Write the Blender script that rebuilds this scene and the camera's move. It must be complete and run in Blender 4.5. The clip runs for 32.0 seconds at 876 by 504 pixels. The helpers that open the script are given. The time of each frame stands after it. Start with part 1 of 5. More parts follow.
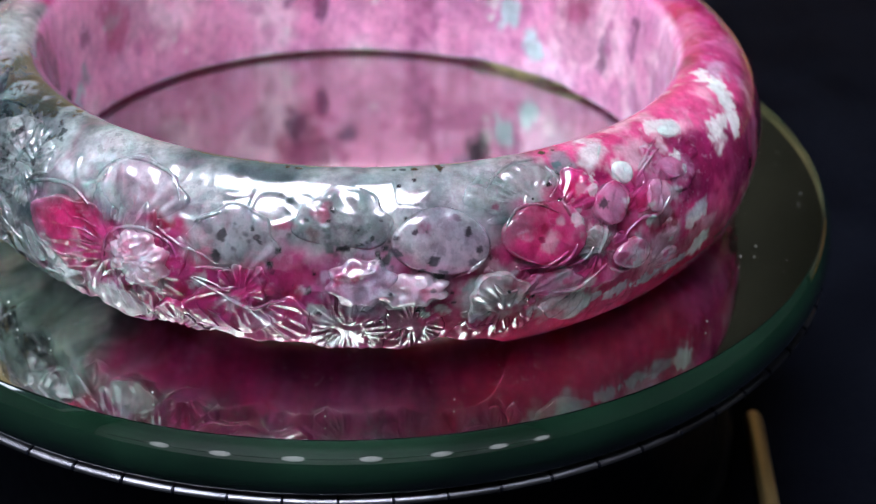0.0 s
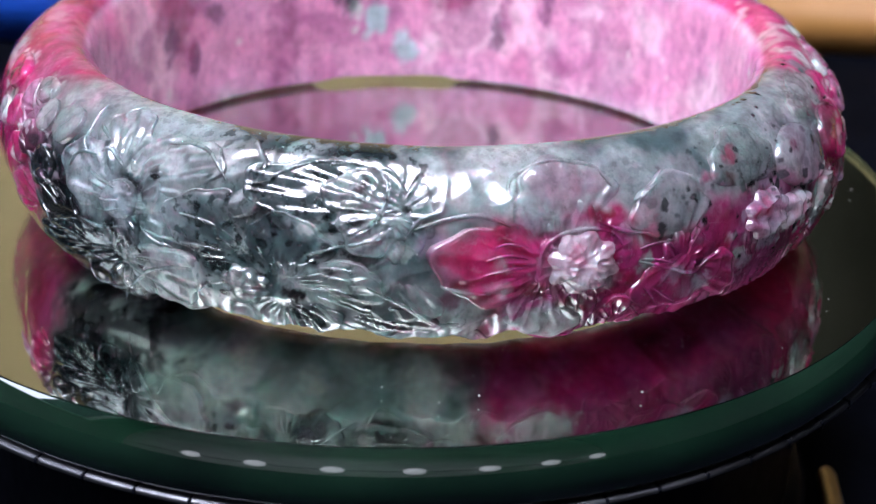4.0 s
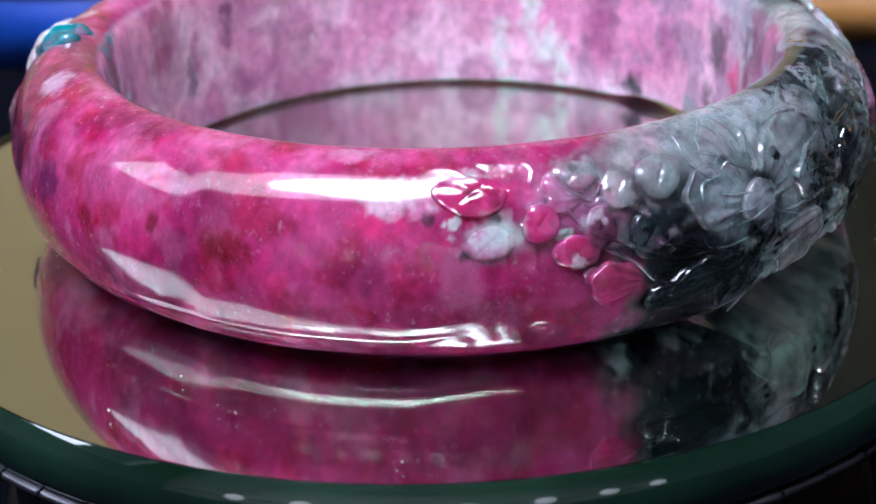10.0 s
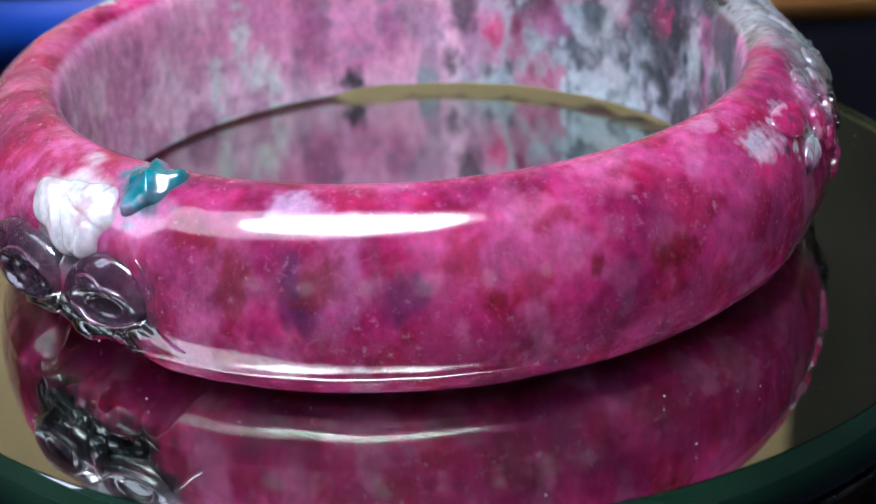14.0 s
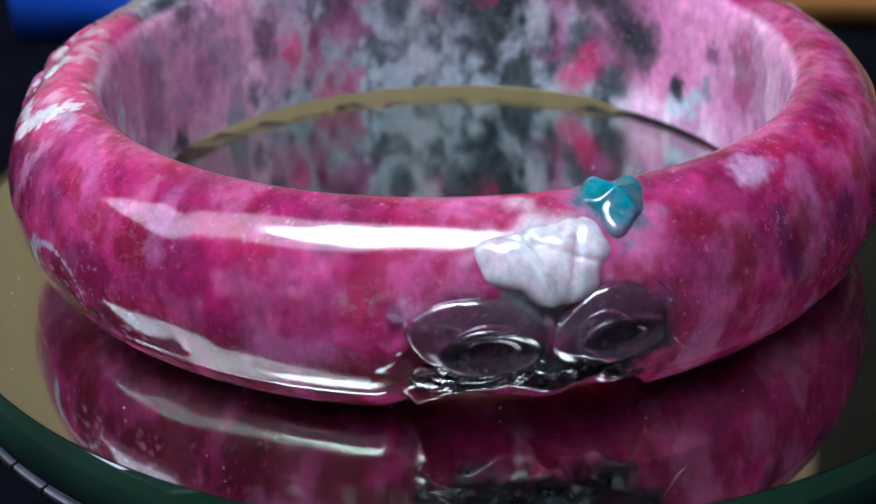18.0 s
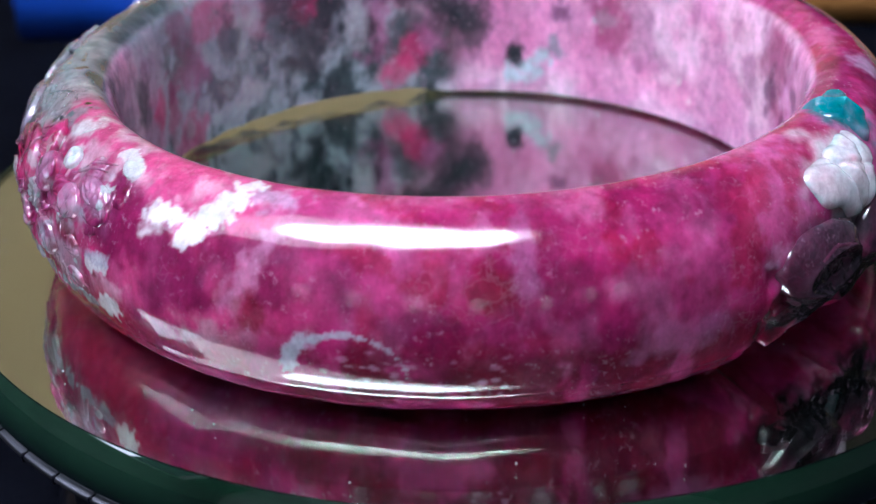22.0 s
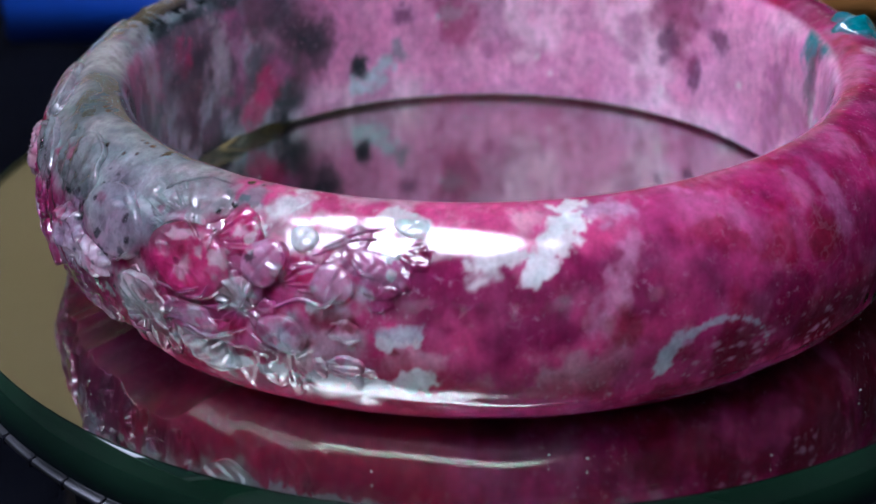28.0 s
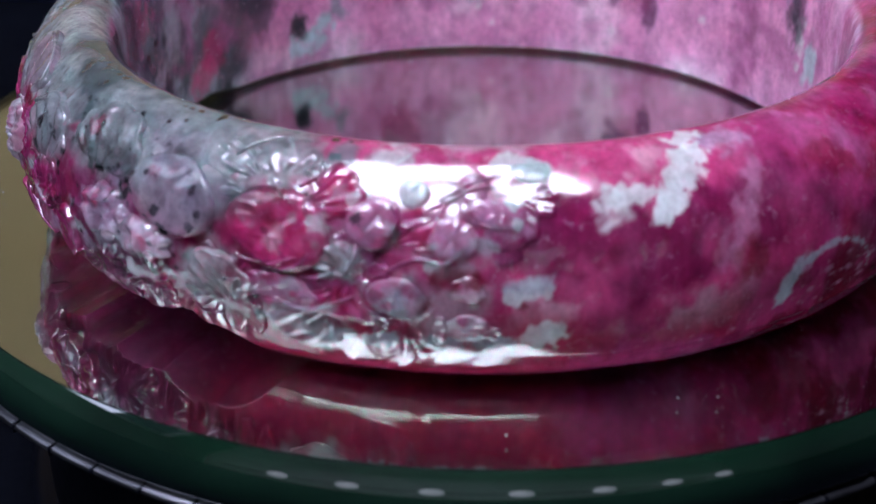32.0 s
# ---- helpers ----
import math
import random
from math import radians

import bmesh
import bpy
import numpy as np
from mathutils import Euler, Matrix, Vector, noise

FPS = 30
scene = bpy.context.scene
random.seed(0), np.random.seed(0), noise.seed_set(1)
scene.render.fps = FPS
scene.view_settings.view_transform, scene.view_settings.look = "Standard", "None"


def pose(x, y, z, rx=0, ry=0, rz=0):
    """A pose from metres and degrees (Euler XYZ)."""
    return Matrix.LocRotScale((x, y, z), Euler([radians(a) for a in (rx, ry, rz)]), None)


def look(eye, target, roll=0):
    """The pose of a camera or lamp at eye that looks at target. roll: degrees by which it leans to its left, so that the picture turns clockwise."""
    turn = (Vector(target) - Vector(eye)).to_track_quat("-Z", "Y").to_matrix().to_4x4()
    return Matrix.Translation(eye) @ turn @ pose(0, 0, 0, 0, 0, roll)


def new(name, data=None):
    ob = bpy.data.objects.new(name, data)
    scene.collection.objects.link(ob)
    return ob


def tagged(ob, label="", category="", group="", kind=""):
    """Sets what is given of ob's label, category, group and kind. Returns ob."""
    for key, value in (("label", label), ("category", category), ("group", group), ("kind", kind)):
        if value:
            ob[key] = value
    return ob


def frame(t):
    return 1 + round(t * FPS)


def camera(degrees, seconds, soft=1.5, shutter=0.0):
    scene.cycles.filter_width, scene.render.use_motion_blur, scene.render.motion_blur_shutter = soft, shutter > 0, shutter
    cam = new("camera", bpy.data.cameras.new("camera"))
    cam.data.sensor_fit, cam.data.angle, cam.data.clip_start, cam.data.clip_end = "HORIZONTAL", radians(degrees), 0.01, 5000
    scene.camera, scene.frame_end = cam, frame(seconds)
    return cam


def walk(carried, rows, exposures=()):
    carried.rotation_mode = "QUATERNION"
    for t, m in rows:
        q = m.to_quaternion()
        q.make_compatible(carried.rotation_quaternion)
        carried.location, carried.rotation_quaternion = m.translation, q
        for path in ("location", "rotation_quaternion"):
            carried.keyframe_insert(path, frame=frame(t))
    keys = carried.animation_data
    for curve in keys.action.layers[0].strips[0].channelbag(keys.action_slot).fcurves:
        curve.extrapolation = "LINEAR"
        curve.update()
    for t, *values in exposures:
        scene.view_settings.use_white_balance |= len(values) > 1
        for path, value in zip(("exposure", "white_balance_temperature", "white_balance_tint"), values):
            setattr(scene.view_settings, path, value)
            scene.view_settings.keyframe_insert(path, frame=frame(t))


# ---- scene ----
from mathutils.bvhtree import BVHTree

# camera: seconds, place in metres, turn in degrees
PATH = [
    (0, 0.00940, -0.13949, 0.06940, 59.988, -1.716, 0.754),
    (0.5, 0.00906, -0.13986, 0.06355, 61.986, -2.920, 1.687),
    (1, 0.00838, -0.13777, 0.06051, 63.433, -2.610, 2.201),
    (1.5, 0.00841, -0.13646, 0.05782, 63.810, -2.246, 2.421),
    (2, 0.00924, -0.13568, 0.05736, 64.195, -1.893, 2.399),
    (2.5, 0.00876, -0.13556, 0.05621, 64.333, -1.416, 2.667),
    (4.5, 0.00903, -0.13565, 0.05620, 64.834, -1.740, 2.483),
    (5, 0.00913, -0.13624, 0.05629, 64.954, -1.561, 2.377),
    (5.5, 0.00922, -0.13658, 0.05651, 65.430, -1.285, 2.384),
    (6, 0.00975, -0.13630, 0.05682, 65.643, -1.005, 2.215),
    (6.5, 0.01008, -0.13661, 0.05650, 65.622, -0.748, 2.549),
    (7, 0.01038, -0.13691, 0.05637, 65.782, -0.556, 2.469),
    (7.5, 0.01106, -0.13669, 0.05656, 65.485, -0.363, 2.693),
    (8, 0.01208, -0.13340, 0.05843, 64.081, 0.107, 2.704),
    (8.5, 0.01185, -0.13199, 0.05808, 64.333, 0.435, 2.742),
    (9, 0.01143, -0.13255, 0.05775, 64.861, 0.472, 3.082),
    (9.5, 0.00969, -0.13218, 0.05631, 64.718, 1.212, 4.003),
    (10, 0.01048, -0.13057, 0.05554, 64.831, 1.482, 3.673),
    (10.5, 0.01059, -0.12998, 0.05554, 64.694, 1.662, 3.152),
    (11, 0.01123, -0.12970, 0.05596, 64.683, 1.893, 3.251),
    (11.5, 0.01129, -0.12971, 0.05689, 64.574, 2.151, 3.109),
    (12, 0.01109, -0.12907, 0.05725, 64.249, 2.345, 3.041),
    (12.5, 0.01150, -0.12863, 0.05779, 63.946, 2.662, 3.079),
    (13, 0.01118, -0.12851, 0.05874, 63.689, 2.993, 2.950),
    (13.5, 0.01107, -0.12821, 0.05918, 63.551, 3.092, 2.982),
    (15.5, 0.01006, -0.12511, 0.06005, 63.116, 1.329, 4.029),
    (16, 0.01012, -0.12565, 0.06053, 62.904, 1.235, 4.212),
    (16.5, 0.00978, -0.12688, 0.06105, 63.048, 1.458, 4.847),
    (17, 0.00933, -0.12724, 0.06129, 62.843, 1.249, 5.309),
    (17.5, 0.00924, -0.12758, 0.06088, 62.779, 1.124, 5.527),
    (18, 0.00923, -0.12774, 0.06101, 62.903, 1.177, 5.348),
    (18.5, 0.00921, -0.12782, 0.06091, 62.873, 1.261, 5.352),
    (19, 0.00960, -0.12816, 0.06079, 63.072, 1.101, 5.335),
    (19.5, 0.00945, -0.12812, 0.06019, 63.043, 1.148, 5.383),
    (20, 0.00901, -0.12711, 0.05977, 62.920, 1.094, 5.531),
    (20.5, 0.00893, -0.12810, 0.06012, 63.029, 1.174, 5.450),
    (21, 0.00876, -0.12816, 0.06017, 62.961, 1.144, 5.307),
    (21.5, 0.00888, -0.12827, 0.05997, 63.059, 1.192, 5.387),
    (22, 0.00878, -0.12868, 0.06012, 63.046, 1.288, 5.348),
    (22.5, 0.00866, -0.12882, 0.06015, 63.129, 1.266, 5.305),
    (23, 0.00842, -0.12867, 0.06029, 62.846, 1.189, 5.373),
    (23.5, 0.00823, -0.12855, 0.06009, 62.839, 1.294, 5.225),
    (24, 0.00819, -0.12829, 0.05995, 62.803, 1.245, 5.253),
    (24.5, 0.00778, -0.12822, 0.06006, 62.783, 1.142, 5.145),
    (25, 0.00767, -0.12826, 0.05984, 62.817, 1.208, 5.090),
    (25.5, 0.00729, -0.12849, 0.05992, 62.757, 1.224, 4.949),
    (27.5, 0.00660, -0.12832, 0.05956, 63.032, 1.197, 4.663),
    (28, 0.00673, -0.12841, 0.05971, 63.127, 1.173, 4.611),
    (28.5, 0.00650, -0.12817, 0.05955, 63.190, 1.158, 4.502),
    (29, 0.00638, -0.12769, 0.05927, 63.024, 1.092, 4.471),
    (29.5, 0.00614, -0.12744, 0.05858, 63.159, 1.059, 4.360),
    (30, 0.00605, -0.12733, 0.05857, 63.118, 1.016, 4.364),
    (30.5, 0.00602, -0.12727, 0.05853, 63.116, 0.974, 4.370),
    (31, 0.00615, -0.12724, 0.05859, 63.232, 0.943, 4.461),
    (31.5, 0.00642, -0.12692, 0.05791, 63.422, 0.885, 4.640),
    (32, 0.00585, -0.12447, 0.05537, 62.274, 0.424, 4.398),
]
MM = 0.001
cam = camera(31.76, 32.0, soft=1.3)
cam.data.dof.use_dof = True
cam.data.dof.focus_distance = 0.118
cam.data.dof.aperture_fstop = 44.0
walk(cam, [(t, pose(*place)) for t, *place in PATH],
     [(0.0, 0.24, 6000, 19), (2.0, 0.4, 6000, 19), (5.0, 0.32, 5850, 21), (9.0, 0.24, 5650, 22), (13.0, 0.17, 5750, 21), (16.0, 0.16, 5650, 21), (18.0, -0.12, 5600, 22), (20.0, 0.0, 5600, 23),
      (22.0, 0.05, 5600, 23), (24.0, -0.12, 5550, 24), (28.0, -0.47, 5600, 26), (32.0, -0.47, 5600, 26)])

# ---- light ----
world = bpy.data.worlds.new("room_air")
scene.world = world
world.use_nodes = True
world.node_tree.nodes["Background"].inputs["Color"].default_value = (0.5, 0.6, 0.8, 1)
world.node_tree.nodes["Background"].inputs["Strength"].default_value = 0.05


# ---- materials ----
def material(name):
    mat = bpy.data.materials.new(name)
    mat.use_nodes = True
    nodes, links = mat.node_tree.nodes, mat.node_tree.links
    return mat, nodes, links, nodes["Principled BSDF"]


def noise_node(nodes, links, scale, detail=4.0, rough=0.55, coord=None):
    tex = nodes.new("ShaderNodeTexNoise")
    tex.inputs["Scale"].default_value = scale
    tex.inputs["Detail"].default_value = detail
    tex.inputs["Roughness"].default_value = rough
    if coord is None:
        coord = nodes.new("ShaderNodeTexCoord").outputs["Object"]
    links.new(coord, tex.inputs["Vector"])
    return tex.outputs["Fac"]


def ramp_node(nodes, links, fac, low, high, a=0.35, b=0.65):
    ramp = nodes.new("ShaderNodeValToRGB")
    ramp.color_ramp.elements[0].position, ramp.color_ramp.elements[0].color = a, (*low, 1)
    ramp.color_ramp.elements[1].position, ramp.color_ramp.elements[1].color = b, (*high, 1)
    links.new(fac, ramp.inputs["Fac"])
    return ramp.outputs["Color"]


def bump_node(nodes, links, fac, strength, distance):
    bump = nodes.new("ShaderNodeBump")
    bump.inputs["Strength"].default_value = strength
    bump.inputs["Distance"].default_value = distance
    links.new(fac, bump.inputs["Height"])
    return bump.outputs["Normal"]


def plain(name, low, high, scale, rough=0.5, metal=0.0, bump=0.0, dist=0.0005, shine=0.5):
    """A surface with colour that varies between two tones at a coarse and a fine scale."""
    mat, nodes, links, bsdf = material(name)
    coarse = noise_node(nodes, links, scale, 5.0)
    fine = noise_node(nodes, links, scale * 14, 3.0)
    links.new(ramp_node(nodes, links, coarse, low, high), bsdf.inputs["Base Color"])
    spread = nodes.new("ShaderNodeMapRange")
    spread.inputs["To Min"].default_value, spread.inputs["To Max"].default_value = rough * 0.75, min(1.0, rough * 1.3)
    links.new(fine, spread.inputs["Value"])
    links.new(spread.outputs["Result"], bsdf.inputs["Roughness"])
    bsdf.inputs["Metallic"].default_value = metal
    bsdf.inputs["Specular IOR Level"].default_value = shine
    if bump:
        links.new(bump_node(nodes, links, fine, bump, dist), bsdf.inputs["Normal"])
    return mat


def glowing(name, colour, strength):
    mat, nodes, links, bsdf = material(name)
    bsdf.inputs["Base Color"].default_value = (0.8, 0.8, 0.8, 1)
    bsdf.inputs["Emission Color"].default_value = (*colour, 1)
    bsdf.inputs["Emission Strength"].default_value = strength
    return mat


def stone_material():
    """Polished stone: colour and carving come from the mesh, fine grain, moss specks and relief from noise."""
    mat, nodes, links, bsdf = material("polished_stone")

    def attribute(name):
        node = nodes.new("ShaderNodeAttribute")
        node.attribute_name = name
        return node

    def math_node(op, a, b):
        node = nodes.new("ShaderNodeMath")
        node.operation = op
        for k, v in ((0, a), (1, b)):
            if isinstance(v, float):
                node.inputs[k].default_value = v
            else:
                links.new(v, node.inputs[k])
        return node.outputs["Value"]

    def spread(fac, a, b, c, d):
        node = nodes.new("ShaderNodeMapRange")
        for k, v in (("From Min", a), ("From Max", b), ("To Min", c), ("To Max", d)):
            node.inputs[k].default_value = v
        links.new(fac, node.inputs["Value"])
        return node.outputs["Result"]

    def mix(fac, a, b):
        node = nodes.new("ShaderNodeMix")
        node.data_type = "RGBA"
        links.new(fac, node.inputs["Factor"])
        for key, v in (("A", a), ("B", b)):
            socket = next(s for s in node.inputs if s.name == key and s.type == "RGBA")
            if isinstance(v, tuple):
                socket.default_value = (*v, 1)
            else:
                links.new(v, socket)
        return next(s for s in node.outputs if s.type == "RGBA")

    coord = nodes.new("ShaderNodeTexCoord").outputs["Object"]
    stretch = nodes.new("ShaderNodeMapping")
    stretch.inputs["Scale"].default_value = (1.0, 1.0, 0.8)
    links.new(coord, stretch.inputs["Vector"])
    fine = noise_node(nodes, links, 900.0, 6.0, 0.68, stretch.outputs["Vector"])
    veil = noise_node(nodes, links, 260.0, 7.0, 0.7, coord)
    tint, moss, carve = attribute("stone").outputs["Color"], attribute("moss").outputs["Fac"], attribute("carve").outputs["Fac"]
    mul = nodes.new("ShaderNodeVectorMath")
    mul.operation = "SCALE"
    links.new(tint, mul.inputs[0])
    grain = nodes.new("ShaderNodeMapping")
    grain.inputs["Scale"].default_value = (1.0, 1.0, 0.28)
    grain.inputs["Rotation"].default_value = (0.3, 0.2, 0.0)
    links.new(coord, grain.inputs["Vector"])
    fibre = noise_node(nodes, links, 620.0, 6.0, 0.72, grain.outputs["Vector"])
    links.new(math_node("MULTIPLY", spread(fine, 0.3, 0.7, 0.7, 1.25), spread(fibre, 0.32, 0.68, 0.84, 1.16)), mul.inputs["Scale"])
    pale = mix(spread(veil, 0.56, 0.78, 0.0, 0.12), mul.outputs["Vector"], (0.42, 0.27, 0.37))
    # fine crystal crackle: thin pale and dark joints between grains, here and there
    def joints(scale, width, wobble):
        bend = nodes.new("ShaderNodeTexNoise")
        bend.inputs["Scale"].default_value, bend.inputs["Detail"].default_value = scale * 1.3, 3.0
        links.new(coord, bend.inputs["Vector"])
        shift = nodes.new("ShaderNodeVectorMath")
        shift.operation = "MULTIPLY_ADD"
        links.new(bend.outputs["Color"], shift.inputs[0])
        shift.inputs[1].default_value = (wobble, wobble, wobble)
        links.new(stretch.outputs["Vector"], shift.inputs[2])
        cell = nodes.new("ShaderNodeTexVoronoi")
        cell.feature = "DISTANCE_TO_EDGE"
        cell.inputs["Scale"].default_value = scale
        links.new(shift.outputs["Vector"], cell.inputs["Vector"])
        return spread(cell.outputs["Distance"], 0.0, width, 1.0, 0.0)

    where = noise_node(nodes, links, 120.0, 3.0, 0.5, coord)
    other = noise_node(nodes, links, 170.0, 3.0, 0.5, stretch.outputs["Vector"])
    vein = math_node("MULTIPLY", joints(260.0, 0.05, 0.012), spread(where, 0.5, 0.64, 0.0, 0.1))
    pale = mix(vein, pale, (0.62, 0.42, 0.54))
    fissure = math_node("MULTIPLY", joints(420.0, 0.12, 0.009), spread(other, 0.47, 0.62, 0.0, 0.2))
    deep = nodes.new("ShaderNodeVectorMath")
    deep.operation = "MULTIPLY"
    links.new(pale, deep.inputs[0])
    deep.inputs[1].default_value = (0.45, 0.22, 0.36)
    pale = mix(fissure, pale, deep.outputs["Vector"])
    # cloudy flecks of light stone
    fleck = noise_node(nodes, links, 1500.0, 5.0, 0.7, coord)
    pale = mix(math_node("MULTIPLY", spread(fleck, 0.58, 0.7, 0.0, 0.45), spread(other, 0.4, 0.62, 0.1, 1.0)), pale, (0.60, 0.38, 0.50))
    speck = noise_node(nodes, links, 1300.0, 4.0, 0.6, coord)
    big = noise_node(nodes, links, 520.0, 3.0, 0.5, coord)
    both = math_node("MAXIMUM", spread(speck, 0.53, 0.6, 0.0, 0.8), spread(big, 0.61, 0.65, 0.0, 1.0))
    dark = math_node("MULTIPLY", both, moss)
    links.new(mix(dark, pale, (0.012, 0.03, 0.032)), bsdf.inputs["Base Color"])
    links.new(math_node("ADD", spread(fine, 0.3, 0.7, 0.07, 0.17), math_node("MULTIPLY", carve, 0.01)), bsdf.inputs["Roughness"])
    bsdf.inputs["IOR"].default_value = 1.6
    bsdf.inputs["Coat Weight"].default_value = 0.6
    bsdf.inputs["Coat Roughness"].default_value = 0.06
    bsdf.inputs["Coat IOR"].default_value = 1.6
    bsdf.inputs["Subsurface Weight"].default_value = 0.85
    bsdf.inputs["Subsurface Radius"].default_value = (1.0, 0.5, 0.6)
    bsdf.inputs["Subsurface Scale"].default_value = 0.005
    links.new(attribute("clear").outputs["Fac"], bsdf.inputs["Transmission Weight"])
    relief = noise_node(nodes, links, 640.0, 4.0, 0.55, coord)
    rough = math_node("MULTIPLY", relief, math_node("ADD", math_node("MULTIPLY", carve, 1.0), 0.24))
    links.new(bump_node(nodes, links, rough, 0.1, 0.0006), bsdf.inputs["Normal"])
    return mat


STONE = stone_material()
BLACK = plain("black_base", (0.002, 0.0025, 0.005), (0.005, 0.006, 0.011), 40, 0.35, shine=0.12)
CLOTH = plain("dark_cloth", (0.001, 0.0014, 0.003), (0.0025, 0.0033, 0.006), 60, 0.9, bump=0.4, shine=0.03)
SILVER = plain("silver_rim", (0.10, 0.105, 0.115), (0.24, 0.25, 0.27), 120, 0.4, 1.0)
WALL = plain("tan_wall", (0.58, 0.42, 0.19), (0.66, 0.49, 0.24), 3, 0.8, bump=0.2)
CEIL = plain("ceiling_paint", (0.10, 0.095, 0.085), (0.13, 0.12, 0.11), 3, 0.9)
DIM = plain("dark_wall_paint", (0.035, 0.038, 0.045), (0.05, 0.052, 0.06), 3, 0.85, bump=0.2)
# pale only so that the unseen south wall bounces fill light
GREY = plain("bounce_wall_paint", (0.20, 0.20, 0.21), (0.25, 0.25, 0.26), 3, 0.85, bump=0.2)
DRAPE = plain("grey_drape", (0.03, 0.028, 0.02), (0.055, 0.05, 0.036), 8, 0.95, bump=0.3, shine=0.05)
WOOD = plain("orange_wood", (0.34, 0.16, 0.035), (0.44, 0.21, 0.055), 20, 0.5)
BLUE = plain("blue_card", (0.003, 0.035, 0.24), (0.007, 0.055, 0.36), 30, 0.45)
OLIVE = plain("olive_card", (0.16, 0.13, 0.075), (0.22, 0.18, 0.11), 30, 0.7)
GOLD = plain("gold_wire", (0.45, 0.32, 0.12), (0.6, 0.45, 0.2), 60, 0.35, 0.8)
HOUSING = plain("lamp_housing", (0.6, 0.6, 0.6), (0.7, 0.7, 0.7), 20, 0.4)
GLOW = glowing("lamp_diffuser", (0.95, 0.97, 1.0), 26.0)
SHADE = glowing("milky_shade", (1.0, 0.95, 0.97), 3.0)
BULB = glowing("led_bulb", (0.95, 1.0, 0.97), 0.6)

DUST = plain("dust", (0.5, 0.5, 0.5), (0.7, 0.7, 0.72), 900, 0.8)
GLASS, gn, gl, gb = material("clear_glass")
clear, gloss, mixer = gn.new("ShaderNodeBsdfTransparent"), gn.new("ShaderNodeBsdfGlossy"), gn.new("ShaderNodeMixShader")
clear.inputs["Color"].default_value = (0.95, 0.975, 0.95, 1)
gloss.inputs["Roughness"].default_value = 0.02
mixer.inputs["Fac"].default_value = 0.07
gl.new(clear.outputs["BSDF"], mixer.inputs[1])
gl.new(gloss.outputs["BSDF"], mixer.inputs[2])
gl.new(mixer.outputs["Shader"], gn["Material Output"].inputs["Surface"])
MIRROR = plain("mirror_silvering", (0.88, 0.89, 0.87), (0.91, 0.91, 0.89), 30, 0.012, 1.0)
EDGE = plain("green_glass_edge", (0.0015, 0.008, 0.004), (0.007, 0.030, 0.015), 70, 0.05, shine=1.0)
glaze = EDGE.node_tree.nodes["Principled BSDF"]
glaze.inputs["Coat Weight"].default_value, glaze.inputs["Coat IOR"].default_value, glaze.inputs["Coat Roughness"].default_value = 1.0, 2.3, 0.03


# ---- building helpers ----
def mesh_object(name, bm, mat, smooth=True):
    data = bpy.data.meshes.new(name)
    bm.to_mesh(data)
    bm.free()
    data.materials.append(mat)
    if smooth:
        data.polygons.foreach_set("use_smooth", [True] * len(data.polygons))
    return new(name, data)


def part(name, bm, mat, parent, label="", smooth=True):
    ob = mesh_object(name, bm, mat, smooth)
    ob.parent = parent
    if label:
        ob["label"] = label
    return ob


def box_bm(x0, x1, y0, y1, z0, z1, bevel=0.0):
    bm = bmesh.new()
    bmesh.ops.create_cube(bm, size=1.0)
    for v in bm.verts:
        v.co = ((x0 + x1) / 2 + v.co.x * (x1 - x0), (y0 + y1) / 2 + v.co.y * (y1 - y0), (z0 + z1) / 2 + v.co.z * (z1 - z0))
    if bevel:
        bmesh.ops.bevel(bm, geom=bm.edges[:], offset=bevel, segments=3, affect="EDGES")
    return bm


def lathe_bm(outline, steps=160, close=False):
    """Turns an outline of (radius, height) round the upright axis."""
    bm = bmesh.new()
    rings = []
    for k in range(steps):
        a = 2 * math.pi * k / steps
        rings.append([bm.verts.new((r * math.cos(a), r * math.sin(a), z)) for r, z in outline])
    n = len(outline)
    for k in range(steps):
        a, b = rings[k], rings[(k + 1) % steps]
        for i in range(n if close else n - 1):
            j = (i + 1) % n
            bm.faces.new((a[i], b[i], b[j], a[j]))
    if not close:
        bm.faces.new([ring[0] for ring in rings][::-1])
        bm.faces.new([ring[-1] for ring in rings])
    bmesh.ops.recalc_face_normals(bm, faces=bm.faces[:])
    return bm


def lathe_at(x, y, radius, z0, z1):
    bm = lathe_bm([(0.0001, z0), (radius, z0), (radius, z1), (0.0001, z1)], 10)
    bmesh.ops.translate(bm, verts=bm.verts[:], vec=(x, y, 0))
    return bm


def oval_bm(outline, flat):
    """A turned outline squeezed to an oval along y."""
    bm = lathe_bm(outline, 96)
    for v in bm.verts:
        v.co.y *= flat
    return bm


def empty(name, label, category, place=(0, 0, 0), group=""):
    ob = new(name)
    ob.empty_display_size = 0.01
    ob.location = place
    return tagged(ob, label, category, group)


